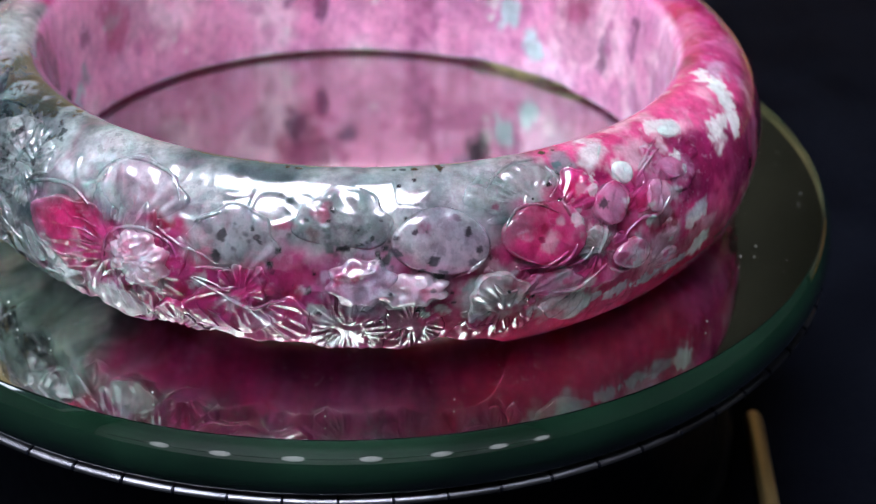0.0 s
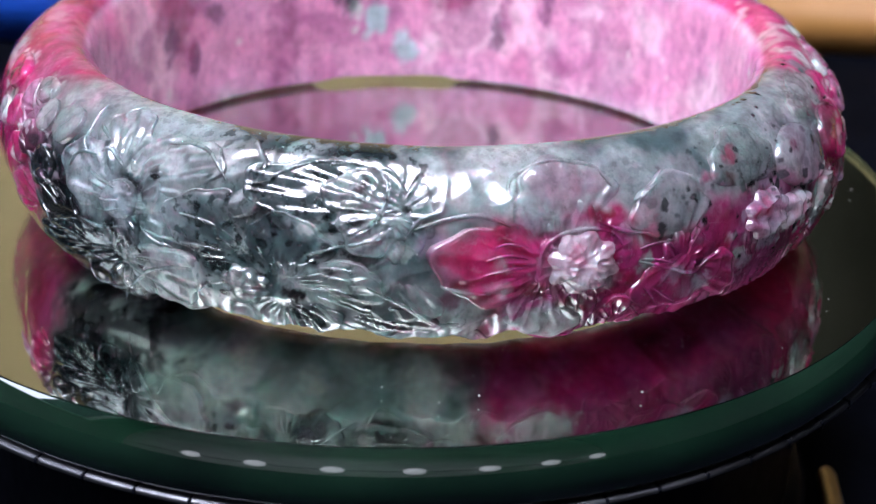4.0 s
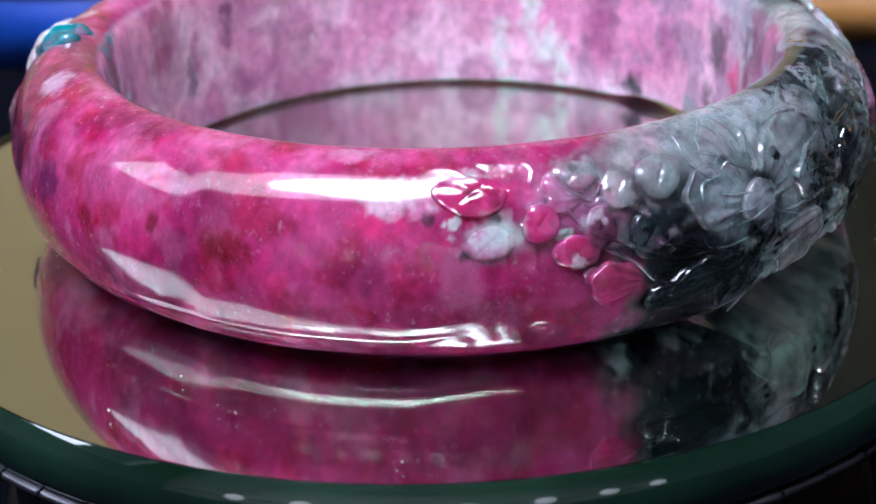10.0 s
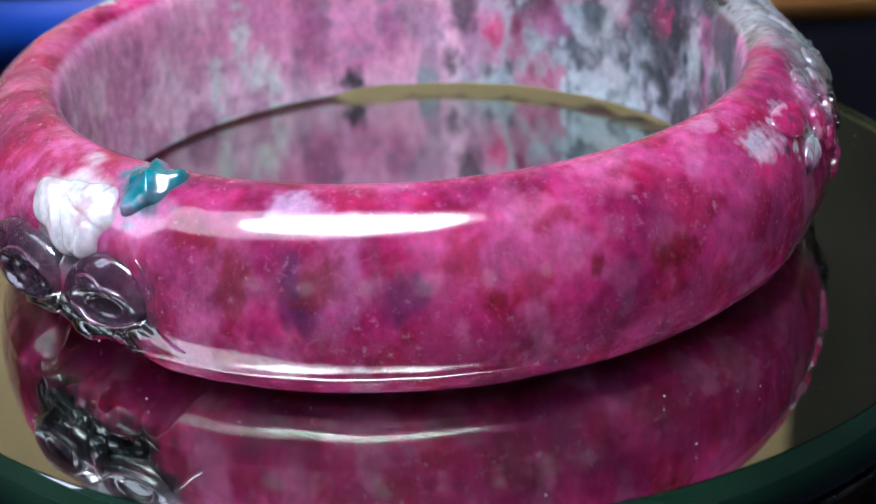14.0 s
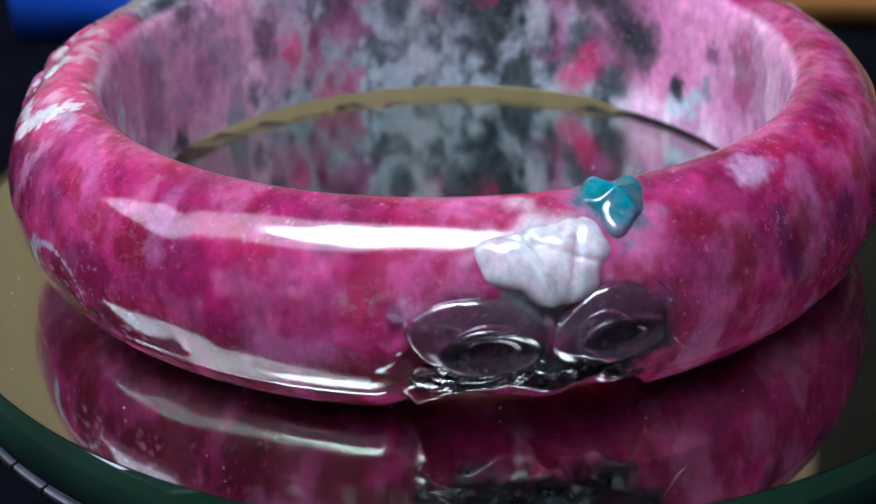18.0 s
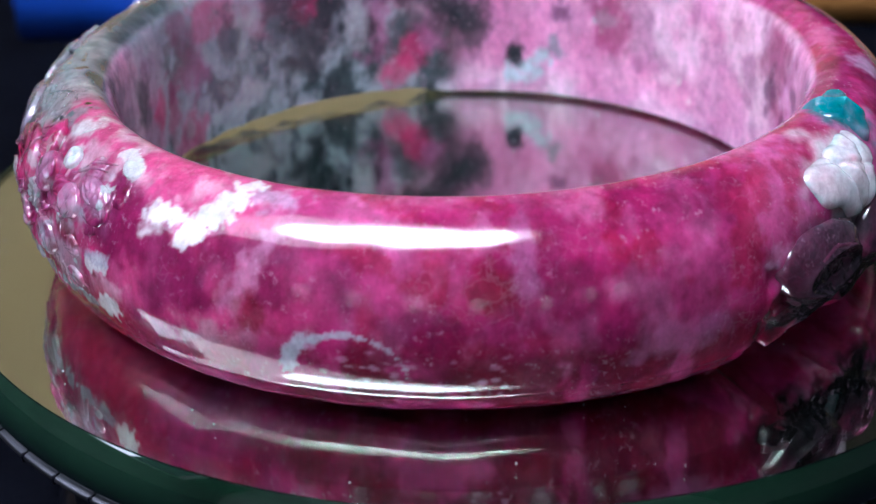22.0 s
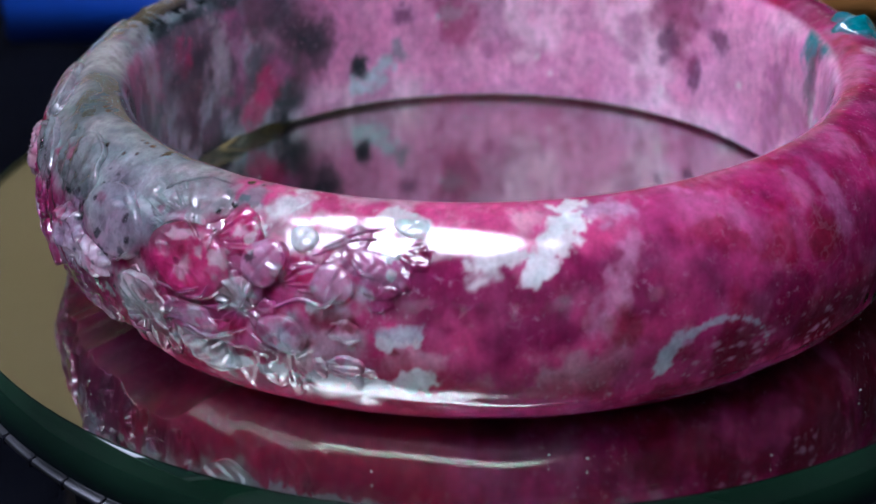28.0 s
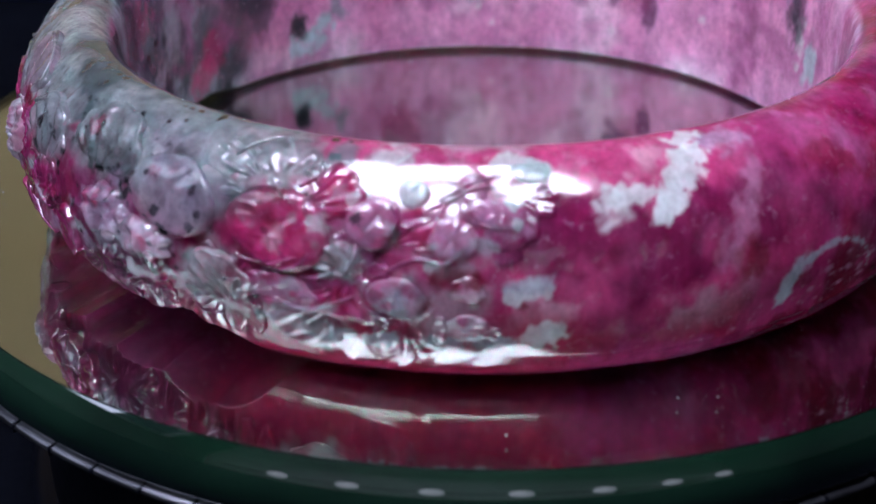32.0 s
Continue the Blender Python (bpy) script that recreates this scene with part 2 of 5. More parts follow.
# ---- the room ----
FLOOR = -0.78
ground = tagged(mesh_object("floor", box_bm(-1.6, 1.6, -1.6, 1.6, FLOOR - 0.05, FLOOR), CLOTH, False), "dark floor under the table", "floor", kind="structure")
for wall_name, b in (("wall_north", (-1.6, 1.6, 0.9, 1.0)), ("wall_south", (-1.6, 1.6, -1.6, -1.5)),
                     ("wall_east", (1.5, 1.6, -1.5, 0.9))):
    # the south wall is an added reflector for the bangle's front faces
    north = wall_name == "wall_north"
    tagged(mesh_object(wall_name, box_bm(*b, FLOOR, 1.7), WALL if north else GREY if wall_name == "wall_south" else DIM, False),
           "plain tan painted wall of the room" if north else "unseen pale grey wall added to bounce light onto the bangle" if wall_name == "wall_south" else "dark grey painted wall of the room", "wall", kind="structure")
bm = bmesh.new()
for y0, y1, z0, z1 in ((-1.5, -1.1, FLOOR, 1.7), (0.6, 0.9, FLOOR, 1.7), (-1.1, 0.6, FLOOR, 0.66), (-1.1, 0.6, 1.56, 1.7)):
    side = bmesh.ops.create_cube(bm, size=1.0)["verts"]
    for v in side:
        v.co = (-1.55 + v.co.x * 0.1, (y0 + y1) / 2 + v.co.y * (y1 - y0), (z0 + z1) / 2 + v.co.z * (z1 - z0))
tagged(mesh_object("wall_west", bm, DIM, False), "dark grey painted wall with a window", "wall", kind="structure")
window = tagged(new("window_1"), "white framed window that lets in pale daylight", "window", kind="structure")
window.location = (-1.55, -0.25, 1.11)
for y0, y1, z0, z1 in ((-0.85, -0.81, -0.45, 0.45), (0.81, 0.85, -0.45, 0.45), (-0.81, 0.81, -0.45, -0.41), (-0.81, 0.81, 0.41, 0.45), (-0.015, 0.015, -0.41, 0.41)):
    part("window_frame", box_bm(-0.03, 0.03, y0, y1, z0, z1, 0.003), HOUSING, window)
sky_lamp = bpy.data.lights.new("window_daylight", "AREA")
sky_lamp.shape, sky_lamp.size, sky_lamp.size_y = "RECTANGLE", 0.8, 1.6
sky_lamp.energy, sky_lamp.color = 14.0, (0.86, 0.93, 1.0)
daylight = new("window_daylight", sky_lamp)
daylight.matrix_world = look((-1.62, -0.25, 1.11), (0, -0.25, 1.11))
tagged(mesh_object("ceiling", box_bm(-1.6, 1.6, -1.6, 1.0, 1.7, 1.75), CEIL, False), "plain pale ceiling of the room", "ceiling", kind="structure")

TOP = -0.032
table = empty("display_table", "table covered with a black cloth under the turntable", "table", (0, 0, FLOOR))
part("tabletop", box_bm(-0.6, 0.6, -0.5, 0.6, TOP - FLOOR - 0.03, TOP - FLOOR, 0.004), CLOTH, table)
for x in (-0.55, 0.55):
    for y in (-0.45, 0.55):
        part("leg", box_bm(x - 0.02, x + 0.02, y - 0.02, y + 0.02, 0, TOP - FLOOR - 0.03, 0.003), BLACK, table)

# a dark curtain hangs over the wall's far part
bm = bmesh.new()
rows = []
for k in range(121):
    x = 0.192 + 1.248 * k / 120
    y = 0.86 + 0.018 * math.sin(38 * x + 1.5 * math.sin(7 * x))
    rows.append([bm.verts.new((x, y + d, z)) for d in (0.0, 0.006) for z in (FLOOR + 0.02, 1.6)])
for a, b in zip(rows, rows[1:]):
    bm.faces.new((a[0], b[0], b[1], a[1]))
    bm.faces.new((a[2], a[3], b[3], b[2]))
    bm.faces.new((a[1], b[1], b[3], a[3]))
    bm.faces.new((a[0], a[2], b[2], b[0]))
drape = empty("curtain", "dark grey cloth curtain hanging over a tan wall", "curtain", (0, 0, 0))
part("drape", bm, DRAPE, drape)
part("curtain_rod", box_bm(0.17, 1.48, 0.855, 0.868, 1.6, 1.613, 0.003), BLACK, drape)

# ---- things behind the turntable ----
board = empty("wooden_plank", "orange-brown wooden plank lying behind the turntable", "plank", (0.14, 0.154, TOP))
part("plank_body", box_bm(-0.12, 0.16, -0.008, 0.008, 0, 0.0105, 0.0012), WOOD, board)
bluebox = empty("blue_box", "flat deep blue card box behind the turntable", "box", (-0.0815, 0.145, TOP))
part("carton", box_bm(-0.014, 0.05, -0.012, 0.012, 0, 0.0135, 0.0008), BLUE, bluebox)
part("lid", box_bm(-0.0143, 0.0503, -0.0123, 0.0123, 0.0136, 0.0152, 0.0006), BLUE, bluebox)
card = empty("card_box", "long olive-grey cardboard box at the back of the table", "box", (0.02, 0.19, TOP))
part("box_body", box_bm(-0.30, 0.30, -0.03, 0.03, 0, 0.045, 0.002), OLIVE, card)
part("flap", box_bm(-0.30, 0.30, -0.031, 0.0, 0.0454, 0.0466, 0.0004), OLIVE, card)

twig = empty("brass_stick", "thin brass stick lying on the black cloth", "stick", (0.0450, -0.0115, TOP))
bm = lathe_bm([(0.0001, -0.012), (0.0008, -0.0118), (0.001, -0.011), (0.001, 0.011), (0.0008, 0.0118), (0.0001, 0.012)], 20)
bmesh.ops.rotate(bm, verts=bm.verts[:], cent=(0, 0, 0), matrix=Matrix.Rotation(math.radians(90), 3, "X"))
bmesh.ops.rotate(bm, verts=bm.verts[:], cent=(0, 0, 0), matrix=Matrix.Rotation(math.radians(-3), 3, "Z"))
bmesh.ops.translate(bm, verts=bm.verts[:], vec=(0, 0, 0.001))
part("rod", bm, GOLD, twig)

# ---- turntable ----
turntable = empty("turntable", "black round display turntable with a silver rim", "turntable", (0, 0, TOP))
part("base", lathe_bm([(0.001, 0), (0.0415, 0), (0.0425, 0.0015), (0.0425, 0.004), (0.0415, 0.005), (0.001, 0.005)]), BLACK, turntable)
platter = part("platter", lathe_bm([(0.001, 0.0055), (0.0402, 0.0055), (0.0406, 0.0060), (0.0406, 0.0225), (0.0430, 0.0240), (0.0474, 0.0252), (0.0474, 0.0266), (0.0468, 0.0271), (0.001, 0.0271)]), BLACK, turntable)
rim = part("rim", lathe_bm([(0.0462, 0.0262), (0.0483, 0.0262), (0.0486, 0.0264), (0.0484, 0.0267), (0.0462, 0.0271)], 300, close=True), SILVER, platter)
for k in range(72):
    a = 2 * math.pi * k / 72
    notch = part("notch", box_bm(0.0478, 0.04862, -0.0001, 0.0001, 0.0261, 0.0268), BLACK, platter)
    notch.rotation_euler = (0, 0, a)

# ---- mirror disc ----
mirror = empty("mirror_disc", "round mirror of thick green-edged glass", "mirror", (0, 0, -0.004))
# a polished rounded edge of deep green glass, and the silvered plate under thin clear glass
edge = [(0.04771, -0.0006), (0.0481, -0.0006)]
for k in range(41):
    a = math.radians(-24 + 66 * k / 40)
    edge.append((0.04455 + 0.00427 * math.cos(a), 0.001135 + 0.00427 * math.sin(a)))
edge += [(0.04773, 0.003990), (0.04772, 0.003995), (0.04771, 0.0030)]
part("glass_edge", lathe_bm(edge, 300, close=True), EDGE, mirror, "deep green polished glass edge")
part("glass_plate", lathe_bm([(0.0004, 0.0036), (0.0477, 0.0036), (0.0477, 0.004), (0.0004, 0.004)], 300), GLASS, mirror, "", False)
part("silvering", lathe_bm([(0.0004, 0.0010), (0.0476, 0.0010), (0.0476, 0.00345), (0.0004, 0.00345)], 300), MIRROR, mirror, "", False)

rng = random.Random(4)
bm = bmesh.new()
for k in range(70):
    a, r, s = rng.uniform(0, 6.283), 0.0465 * math.sqrt(rng.random()), rng.uniform(0.00003, 0.00010)
    c = (r * math.cos(a), r * math.sin(a), 0.004 + s * 0.4)
    bmesh.ops.create_icosphere(bm, subdivisions=1, radius=s, matrix=Matrix.Translation(c))
tagged(part("dust", bm, DUST, mirror), kind="stuff")

# ---- bangle ----
PROFILE = [(29.6, 0.1), (29.45, 7.0), (29.6, 12.8), (30.2, 14.8), (31.9, 15.75), (34.5, 15.1), (37.0, 12.6),
           (38.3, 8.5), (38.1, 5.0), (36.8, 2.0), (34.5, 0.4), (32.4, 0.0), (30.3, 0.0)]


def catmull(points, per):
    out = []
    n = len(points)
    for i in range(n):
        p = [np.array(points[(i + k - 1) % n], float) for k in range(4)]
        for j in range(per):
            t = j / per
            out.append(0.5 * (2 * p[1] + (p[2] - p[0]) * t + (2 * p[0] - 5 * p[1] + 4 * p[2] - p[3]) * t * t
                              + (3 * p[1] - p[0] - 3 * p[2] + p[3]) * t ** 3))
    return np.array(out)


PROF = catmull(PROFILE, 19)
# the outer half of the outline, from the top down, by its length in millimetres
OUTER = PROF[int(PROF[:, 1].argmax()):int(PROF[:, 1].argmin()) + 1]
LENGTH = np.concatenate([[0], np.cumsum(np.hypot(*np.diff(OUTER, axis=0).T))])
SWEEP = np.unwrap(np.arctan2(OUTER[:, 0] - 33.0, OUTER[:, 1] - 7.8))


def down(p):
    """How far below the top edge points lie, along the outside; negative on the inner lip."""
    a = np.arctan2(np.hypot(p[:, 0], p[:, 1]) - 33.0, p[:, 2] - 7.8)
    a = np.where(a < -2.6, a + 2 * math.pi, a)
    return np.where(a < SWEEP[0], (a - SWEEP[0]) * 8.0, np.interp(a, SWEEP, LENGTH))


def lattice(ix, iy, iz, seed):
    h = (ix * 374761393 + iy * 668265263 + iz * 2147483647 + seed * 974634777) & 0xFFFFFFFF
    h = ((h ^ (h >> 13)) * 1274126177) & 0xFFFFFFFF
    return ((h ^ (h >> 16)) & 0xFFFF) / 65535.0


def cloud(p, scale, octaves=4, seed=0):
    """Smooth noise from 0 to 1 at points p (n x 3, millimetres), with features of that many millimetres."""
    total, weight, amp = 0.0, 0.0, 1.0
    q = p / scale
    for o in range(octaves):
        i = np.floor(q).astype(np.int64)
        f = q - i
        f = f * f * (3 - 2 * f)
        v = 0.0
        for dx in (0, 1):
            for dy in (0, 1):
                for dz in (0, 1):
                    w = (f[:, 0] if dx else 1 - f[:, 0]) * (f[:, 1] if dy else 1 - f[:, 1]) * (f[:, 2] if dz else 1 - f[:, 2])
                    v = v + w * lattice(i[:, 0] + dx, i[:, 1] + dy, i[:, 2] + dz, seed + o * 17)
        total, weight = total + amp * v, weight + amp
        amp, q = amp * 0.5, q * 2.03
    return total / weight


def step(x, a, b):
    t = np.clip((x - a) / (b - a), 0, 1)
    return t * t * (3 - 2 * t)


def blend(base, colour, w):
    return base * (1 - w[:, None]) + np.array(colour) * w[:, None]


def band(phi, a, b, soft):
    """1 where the angle phi (degrees) lies between a and b, counted upwards, with soft ends."""
    mid, half = (a + b) / 2, (b - a) / 2
    d = np.abs((phi - mid + 180) % 360 - 180)
    return 1 - step(d, half - soft, half + soft)


TINTS = {
    "white": (0.70, 0.73, 0.72), "frost": (0.42, 0.44, 0.50), "lav": (0.50, 0.36, 0.50), "lp": (0.38, 0.11, 0.25),
    "red": (0.17, 0.007, 0.012), "purple": (0.075, 0.018, 0.075), "black": (0.006, 0.009, 0.011), "teal": (0.0, 0.20, 0.22),
    "dark": (0.02, 0.035, 0.04), "greydark": (0.10, 0.12, 0.135), "whiteteal": (0.45, 0.58, 0.62), "wdot": (0.8, 0.62, 0.7),
    "whitepink": (0.62, 0.48, 0.56), "clearpink": (0.55, 0.36, 0.45), "pink": (0.58, 0.03, 0.16), "greyspot": (0.44, 0.45, 0.48),
    "magenta": (0.30, 0.02, 0.11), "clear": (0.50, 0.53, 0.53), "lavender": (0.44, 0.36, 0.46), "grey": (0.34, 0.38, 0.38),
    "pale": (0.5, 0.56, 0.6), "moss": (0.12, 0.17, 0.18), "pinkdark": (0.12, 0.03, 0.065), "lpink": (0.52, 0.22, 0.36),
    "smoky": (0.05, 0.04, 0.055), "tealgrey": (0.16, 0.26, 0.27)}
MOSSY = {"clear": 0.12, "moss": 0.9, "greyspot": 0.25, "grey": 0.3, "dark": 0.6, "pale": 0.35, "smoky": 0.35, "lavender": 0.25}


INNER, SPAN = [None], [None]
# small clouds of other tints scattered through the carved side
rng = random.Random(21)
SPOTS = [(rng.choice(("lav", "whitepink", "pink", "magenta", "pink", "clear", "red")), rng.uniform(-134, -46), rng.uniform(4, 14.5), rng.uniform(0.4, 1.1)) for k in range(90)]
SPOTS += [(rng.choice(("clear", "white", "dark", "black", "moss", "tealgrey")), rng.uniform(-176, -134), rng.uniform(4, 15.4), rng.uniform(0.35, 1.0)) for k in range(60)]
SPOTS += [(rng.choice(("white", "whitepink", "pink", "pink", "red")), rng.uniform(-72, -40), rng.uniform(6, 15), rng.uniform(0.3, 0.8)) for k in range(40)]
SPOTS += [(rng.choice(("white", "whitepink", "dark", "lpink")), rng.uniform(146, 176), rng.uniform(9, 15), rng.uniform(0.3, 0.8)) for k in range(30)]
for at, z, wide in ((-64.0, 15.6, 1.6), (-84.0, 15.5, 2.2), (-99.0, 14.4, 1.8), (-104.0, 11.8, 1.4), (-92.0, 13.4, 2.0), (-86.0, 11.4, 1.6)):
    SPOTS += [(rng.choice(("black", "dark")), at + rng.gauss(0, 1.0) * wide, z + rng.gauss(0, 0.45) * wide, rng.uniform(0.16, 0.3)) for k in range(9)]
SPOTS += [("black", rng.uniform(-112, -62), rng.uniform(5, 15.5), rng.uniform(0.16, 0.3)) for k in range(26)]
MOTIFS = []


def patch(col, p, phi, mask, tint, at, z, wide, high):
    """Lays a ragged spot of one tint at an angle and a height, with half-sizes in millimetres."""
    du = ((phi - at + 180) % 360 - 180) * math.pi / 180 * np.hypot(p[:, 0], p[:, 1])
    dv = p[:, 2] - z if mask is INNER[0] else SPAN[0] - float(np.interp(-z, -OUTER[:, 1], LENGTH))
    near = (np.abs(du) < wide * 2) & (np.abs(dv) < high * 2.4) & (mask > 0.3)
    if not near.any():
        return col
    small = min(wide, high)
    ragged = (cloud(p[near], max(0.5, 0.9 * small), 4, 31) - 0.5) * 1.7 + (cloud(p[near], max(0.5, 0.35 * small), 2, 37) - 0.5) * 0.6
    d = np.hypot(du[near] / wide, dv[near] / (high * 1.1)) + ragged
    crisp = tint in ("white", "black", "frost") and min(wide, high) < 1.0 and np.hypot(p[near][:, 0], p[near][:, 1]).mean() > 30.5
    w = (1 - (step(d, 0.7, 1.05) if crisp else step(d, 0.35, 1.15))) * np.clip(mask[near], 0, 1)
    strength = {"white": 0.82, "black": 0.95, "teal": 1.0, "whiteteal": 0.9, "frost": 0.8, "wdot": 0.8, "dark": 0.75}.get(tint, 0.7)
    out = col.copy()
    out[near] = blend(col[near], TINTS[tint], w * strength)
    return out


def stone_fields(p):
    """Colour, moss and carving of the stone at points p (millimetres, in the bangle's own space)."""
    r = np.hypot(p[:, 0], p[:, 1])
    phi = np.degrees(np.arctan2(p[:, 1], p[:, 0]))
    z = p[:, 2]
    inside = 1 - step(r, 29.9, 30.5)
    outside = 1 - inside
    INNER[0], SPAN[0] = inside, down(p)
    warp = cloud(p, 5, 4, 5) - 0.5
    fi, zi = phi + warp * 22, z + warp * 7
    c1, c2, c3 = cloud(p, 6, 5, 1), cloud(p, 2.4, 5, 2), cloud(p, 9, 4, 8)
    # smooth magenta stone with paler clouds, red pools and violet streaks
    col = np.tile(np.array([0.40, 0.02, 0.13]), (len(p), 1))
    col = blend(col, (0.46, 0.055, 0.20), step(c3, 0.44, 0.66) * 0.8)
    col = blend(col, (0.50, 0.13, 0.29), step(c1, 0.46, 0.66) * step(z, 8, 14.5) * 0.65)
    col = blend(col, (0.30, 0.006, 0.034), step(c2, 0.48, 0.64) * 0.6)
    haze = cloud(np.stack([p[:, 0], p[:, 1], p[:, 2] * 0.8], 1), 3.0, 5, 14)
    col = blend(col, (0.58, 0.20, 0.38), step(haze, 0.52, 0.68) * 0.42)
    col = blend(col, (0.13, 0.007, 0.05), step(1 - c1, 0.48, 0.66) * 0.6)
    streak = cloud(np.stack([phi * 0.5, z * 0.28, r * 0.1], 1), 1.6, 3, 12)
    col = blend(col, (0.38, 0.07, 0.19), step(streak, 0.5, 0.78) * 0.3)
    # grey quartz
    dark = band(fi, 170, 193, 4) * (1 - step(zi, 11, 14))
    grey = np.maximum(band(fi, 172, 230, 5), band(fi, 228, 262, 4) * step(zi, 11, 13))
    grey = np.maximum(grey, band(fi, 252, 291, 5) * step(zi, 9.5, 12.5))
    q = np.tile(np.array([0.46, 0.54, 0.55]), (len(p), 1))
    q = blend(q, (0.80, 0.84, 0.85), step(c2 * 0.5 + c1 * 0.5, 0.48, 0.60) * 0.85)
    q = blend(q, (0.06, 0.12, 0.13), step(1 - c1, 0.50, 0.64) * 0.8)
    q = blend(q, (0.64, 0.74, 0.78), band(fi, -176, -158, 5) * step(zi, 6, 9) * step(c1, 0.34, 0.5) * 0.75)
    q = blend(q, (0.012, 0.04, 0.042), band(fi, -159, -140, 5) * step(zi, 6, 9) * step(c2, 0.36, 0.50) * 0.92)
    col = col * (1 - grey[:, None]) + q * grey[:, None]
    col = blend(col, (0.006, 0.011, 0.016), dark * step(c2, 0.30, 0.46) * 0.95)
    low = band(fi, 258, 280, 5) * (1 - step(zi, 9, 11))
    col = blend(col, (0.42, 0.02, 0.07), band(fi, 272, 322, 6) * (1 - step(zi, 6, 9)) * 0.7)
    col = blend(col, (0.16, 0.03, 0.10), low * 0.6)
    # pale broken stone between the smooth part and the fruits
    pale = band(fi, 286, 340, 5) * step(c2 * 0.6 + c1 * 0.4, 0.49, 0.6) * step(zi, 4, 8)
    col = blend(col, (0.62, 0.08, 0.23), band(fi, 288, 342, 6) * step(zi, 5, 9) * step(c1, 0.34, 0.5) * 0.8)
    col = blend(col, (0.70, 0.46, 0.54), pale * 0.7)
    # dark red low on the smooth side, its shade put into the colour
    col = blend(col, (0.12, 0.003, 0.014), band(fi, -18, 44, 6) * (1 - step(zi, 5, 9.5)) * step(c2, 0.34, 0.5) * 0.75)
    berry = band(fi, 148, 174, 5) * step(c2, 0.52, 0.66) * step(z, 8, 12)
    col = blend(col, (0.36, 0.19, 0.27), berry * 0.6)
    # inner wall: pale pink with upright streaks, grey and dark green behind the blossoms
    wall = np.tile(np.array([0.72, 0.32, 0.52]), (len(p), 1))
    wall = blend(wall, (0.82, 0.54, 0.68), step(c3, 0.42, 0.58) * 0.85)
    wall = blend(wall, (0.50, 0.10, 0.28), step(c1 * 0.8 + streak * 0.2, 0.5, 0.66) * 0.4)
    wall = blend(wall, (0.34, 0.08, 0.22), step(1 - c1, 0.58, 0.68) * 0.5)
    g2 = band(fi, -178, -98, 9)
    w2 = np.tile(np.array([0.32, 0.37, 0.41]), (len(p), 1))
    w2 = blend(w2, (0.035, 0.055, 0.062), step(c2 * 0.6 + streak * 0.4, 0.50, 0.6) * 0.8)
    w2 = blend(w2, (0.40, 0.09, 0.19), step(c1, 0.55, 0.66) * 0.75)
    w2 = blend(w2, (0.32, 0.36, 0.38), step(c2, 0.58, 0.70) * 0.5)
    w2 = blend(w2, (0.02, 0.032, 0.036), band(fi, -192, -140, 7) * step(c1 * 0.5 + c2 * 0.5, 0.40, 0.54) * 0.8)
    wall = wall * (1 - g2[:, None]) + w2 * g2[:, None]
    wall = blend(wall, (0.34, 0.22, 0.32), band(fi, -100, -62, 6) * step(c2, 0.42, 0.6) * 0.75)
    col = col * outside[:, None] + wall * inside[:, None]
    col = patch(col, p, phi, outside, "white", -25.6, 15.1, 1.3, 1.0)
    col = patch(col, p, phi, outside, "white", -32.7, 13.8, 2.3, 0.9)
    col = patch(col, p, phi, outside, "white", -42.3, 8.7, 1.5, 0.6)
    col = patch(col, p, phi, outside, "white", -40.6, 5.4, 0.8, 1.1)
    rng = random.Random(5)
    for k in range(30):  # a pale broken arch low on the smooth side
        a = math.pi * k / 29
        w = rng.uniform(0.2, 0.5) * (1.6 if k < 9 else 0.6 if k > 17 else 1.0)
        col = patch(col, p, phi, outside, "frost", -9.6 - 6.4 * math.cos(a), 5.2 + 3.1 * math.sin(a), w, w * 0.8)
    for k in range(34):  # pale flecks in it and beside it
        w = rng.uniform(0.14, 0.34)
        col = patch(col, p, phi, outside, "lpink", rng.uniform(-14.1, 6.9), rng.uniform(3.6, 7.4), w * 1.5, w * 0.7)
    col = patch(col, p, phi, outside, "black", 47.2, 4.7, 6.0, 2.6)
    col = patch(col, p, phi, outside, "black", 58.4, 4.5, 6.0, 2.4)
    col = patch(col, p, phi, outside, "lp", 83.0, 15.2, 2.6, 1.6)
    col = patch(col, p, phi, outside, "lav", 83.4, 15.2, 2.4, 1.5)
    col = patch(col, p, phi, outside, "white", 155.9, 11.2, 2.49, 1.81)
    col = patch(col, p, phi, outside, "frost", 144.7, 14.0, 2.71, 1.22)
    col = patch(col, p, phi, outside, "lav", -20.4, 15.5, 2.66, 1.15)
    col = patch(col, p, phi, outside, "red", 105.0, 8.5, 1.28, 1.48)
    col = patch(col, p, phi, outside, "red", 126.8, 9.2, 1.68, 1.60)
    col = patch(col, p, phi, outside, "red", 76.7, 9.8, 1.52, 3.75)
    col = patch(col, p, phi, outside, "red", 4.7, 11.5, 2.58, 2.62)
    col = patch(col, p, phi, outside, "red", 125.3, 10.0, 1.93, 1.21)
    col = patch(col, p, phi, outside, "purple", 84.8, 9.2, 1.74, 2.22)
    col = patch(col, p, phi, outside, "purple", 95.0, 9.5, 2.36, 1.96)
    col = patch(col, p, phi, outside, "purple", 83.7, 10.0, 1.58, 2.73)
    col = patch(col, p, phi, outside, "lp", 26.3, 6.7, 4.58, 1.88)
    col = patch(col, p, phi, outside, "lp", 9.1, 13.6, 1.11, 3.57)
    col = patch(col, p, phi, outside, "lp", 87.7, 10.3, 1.90, 4.43)
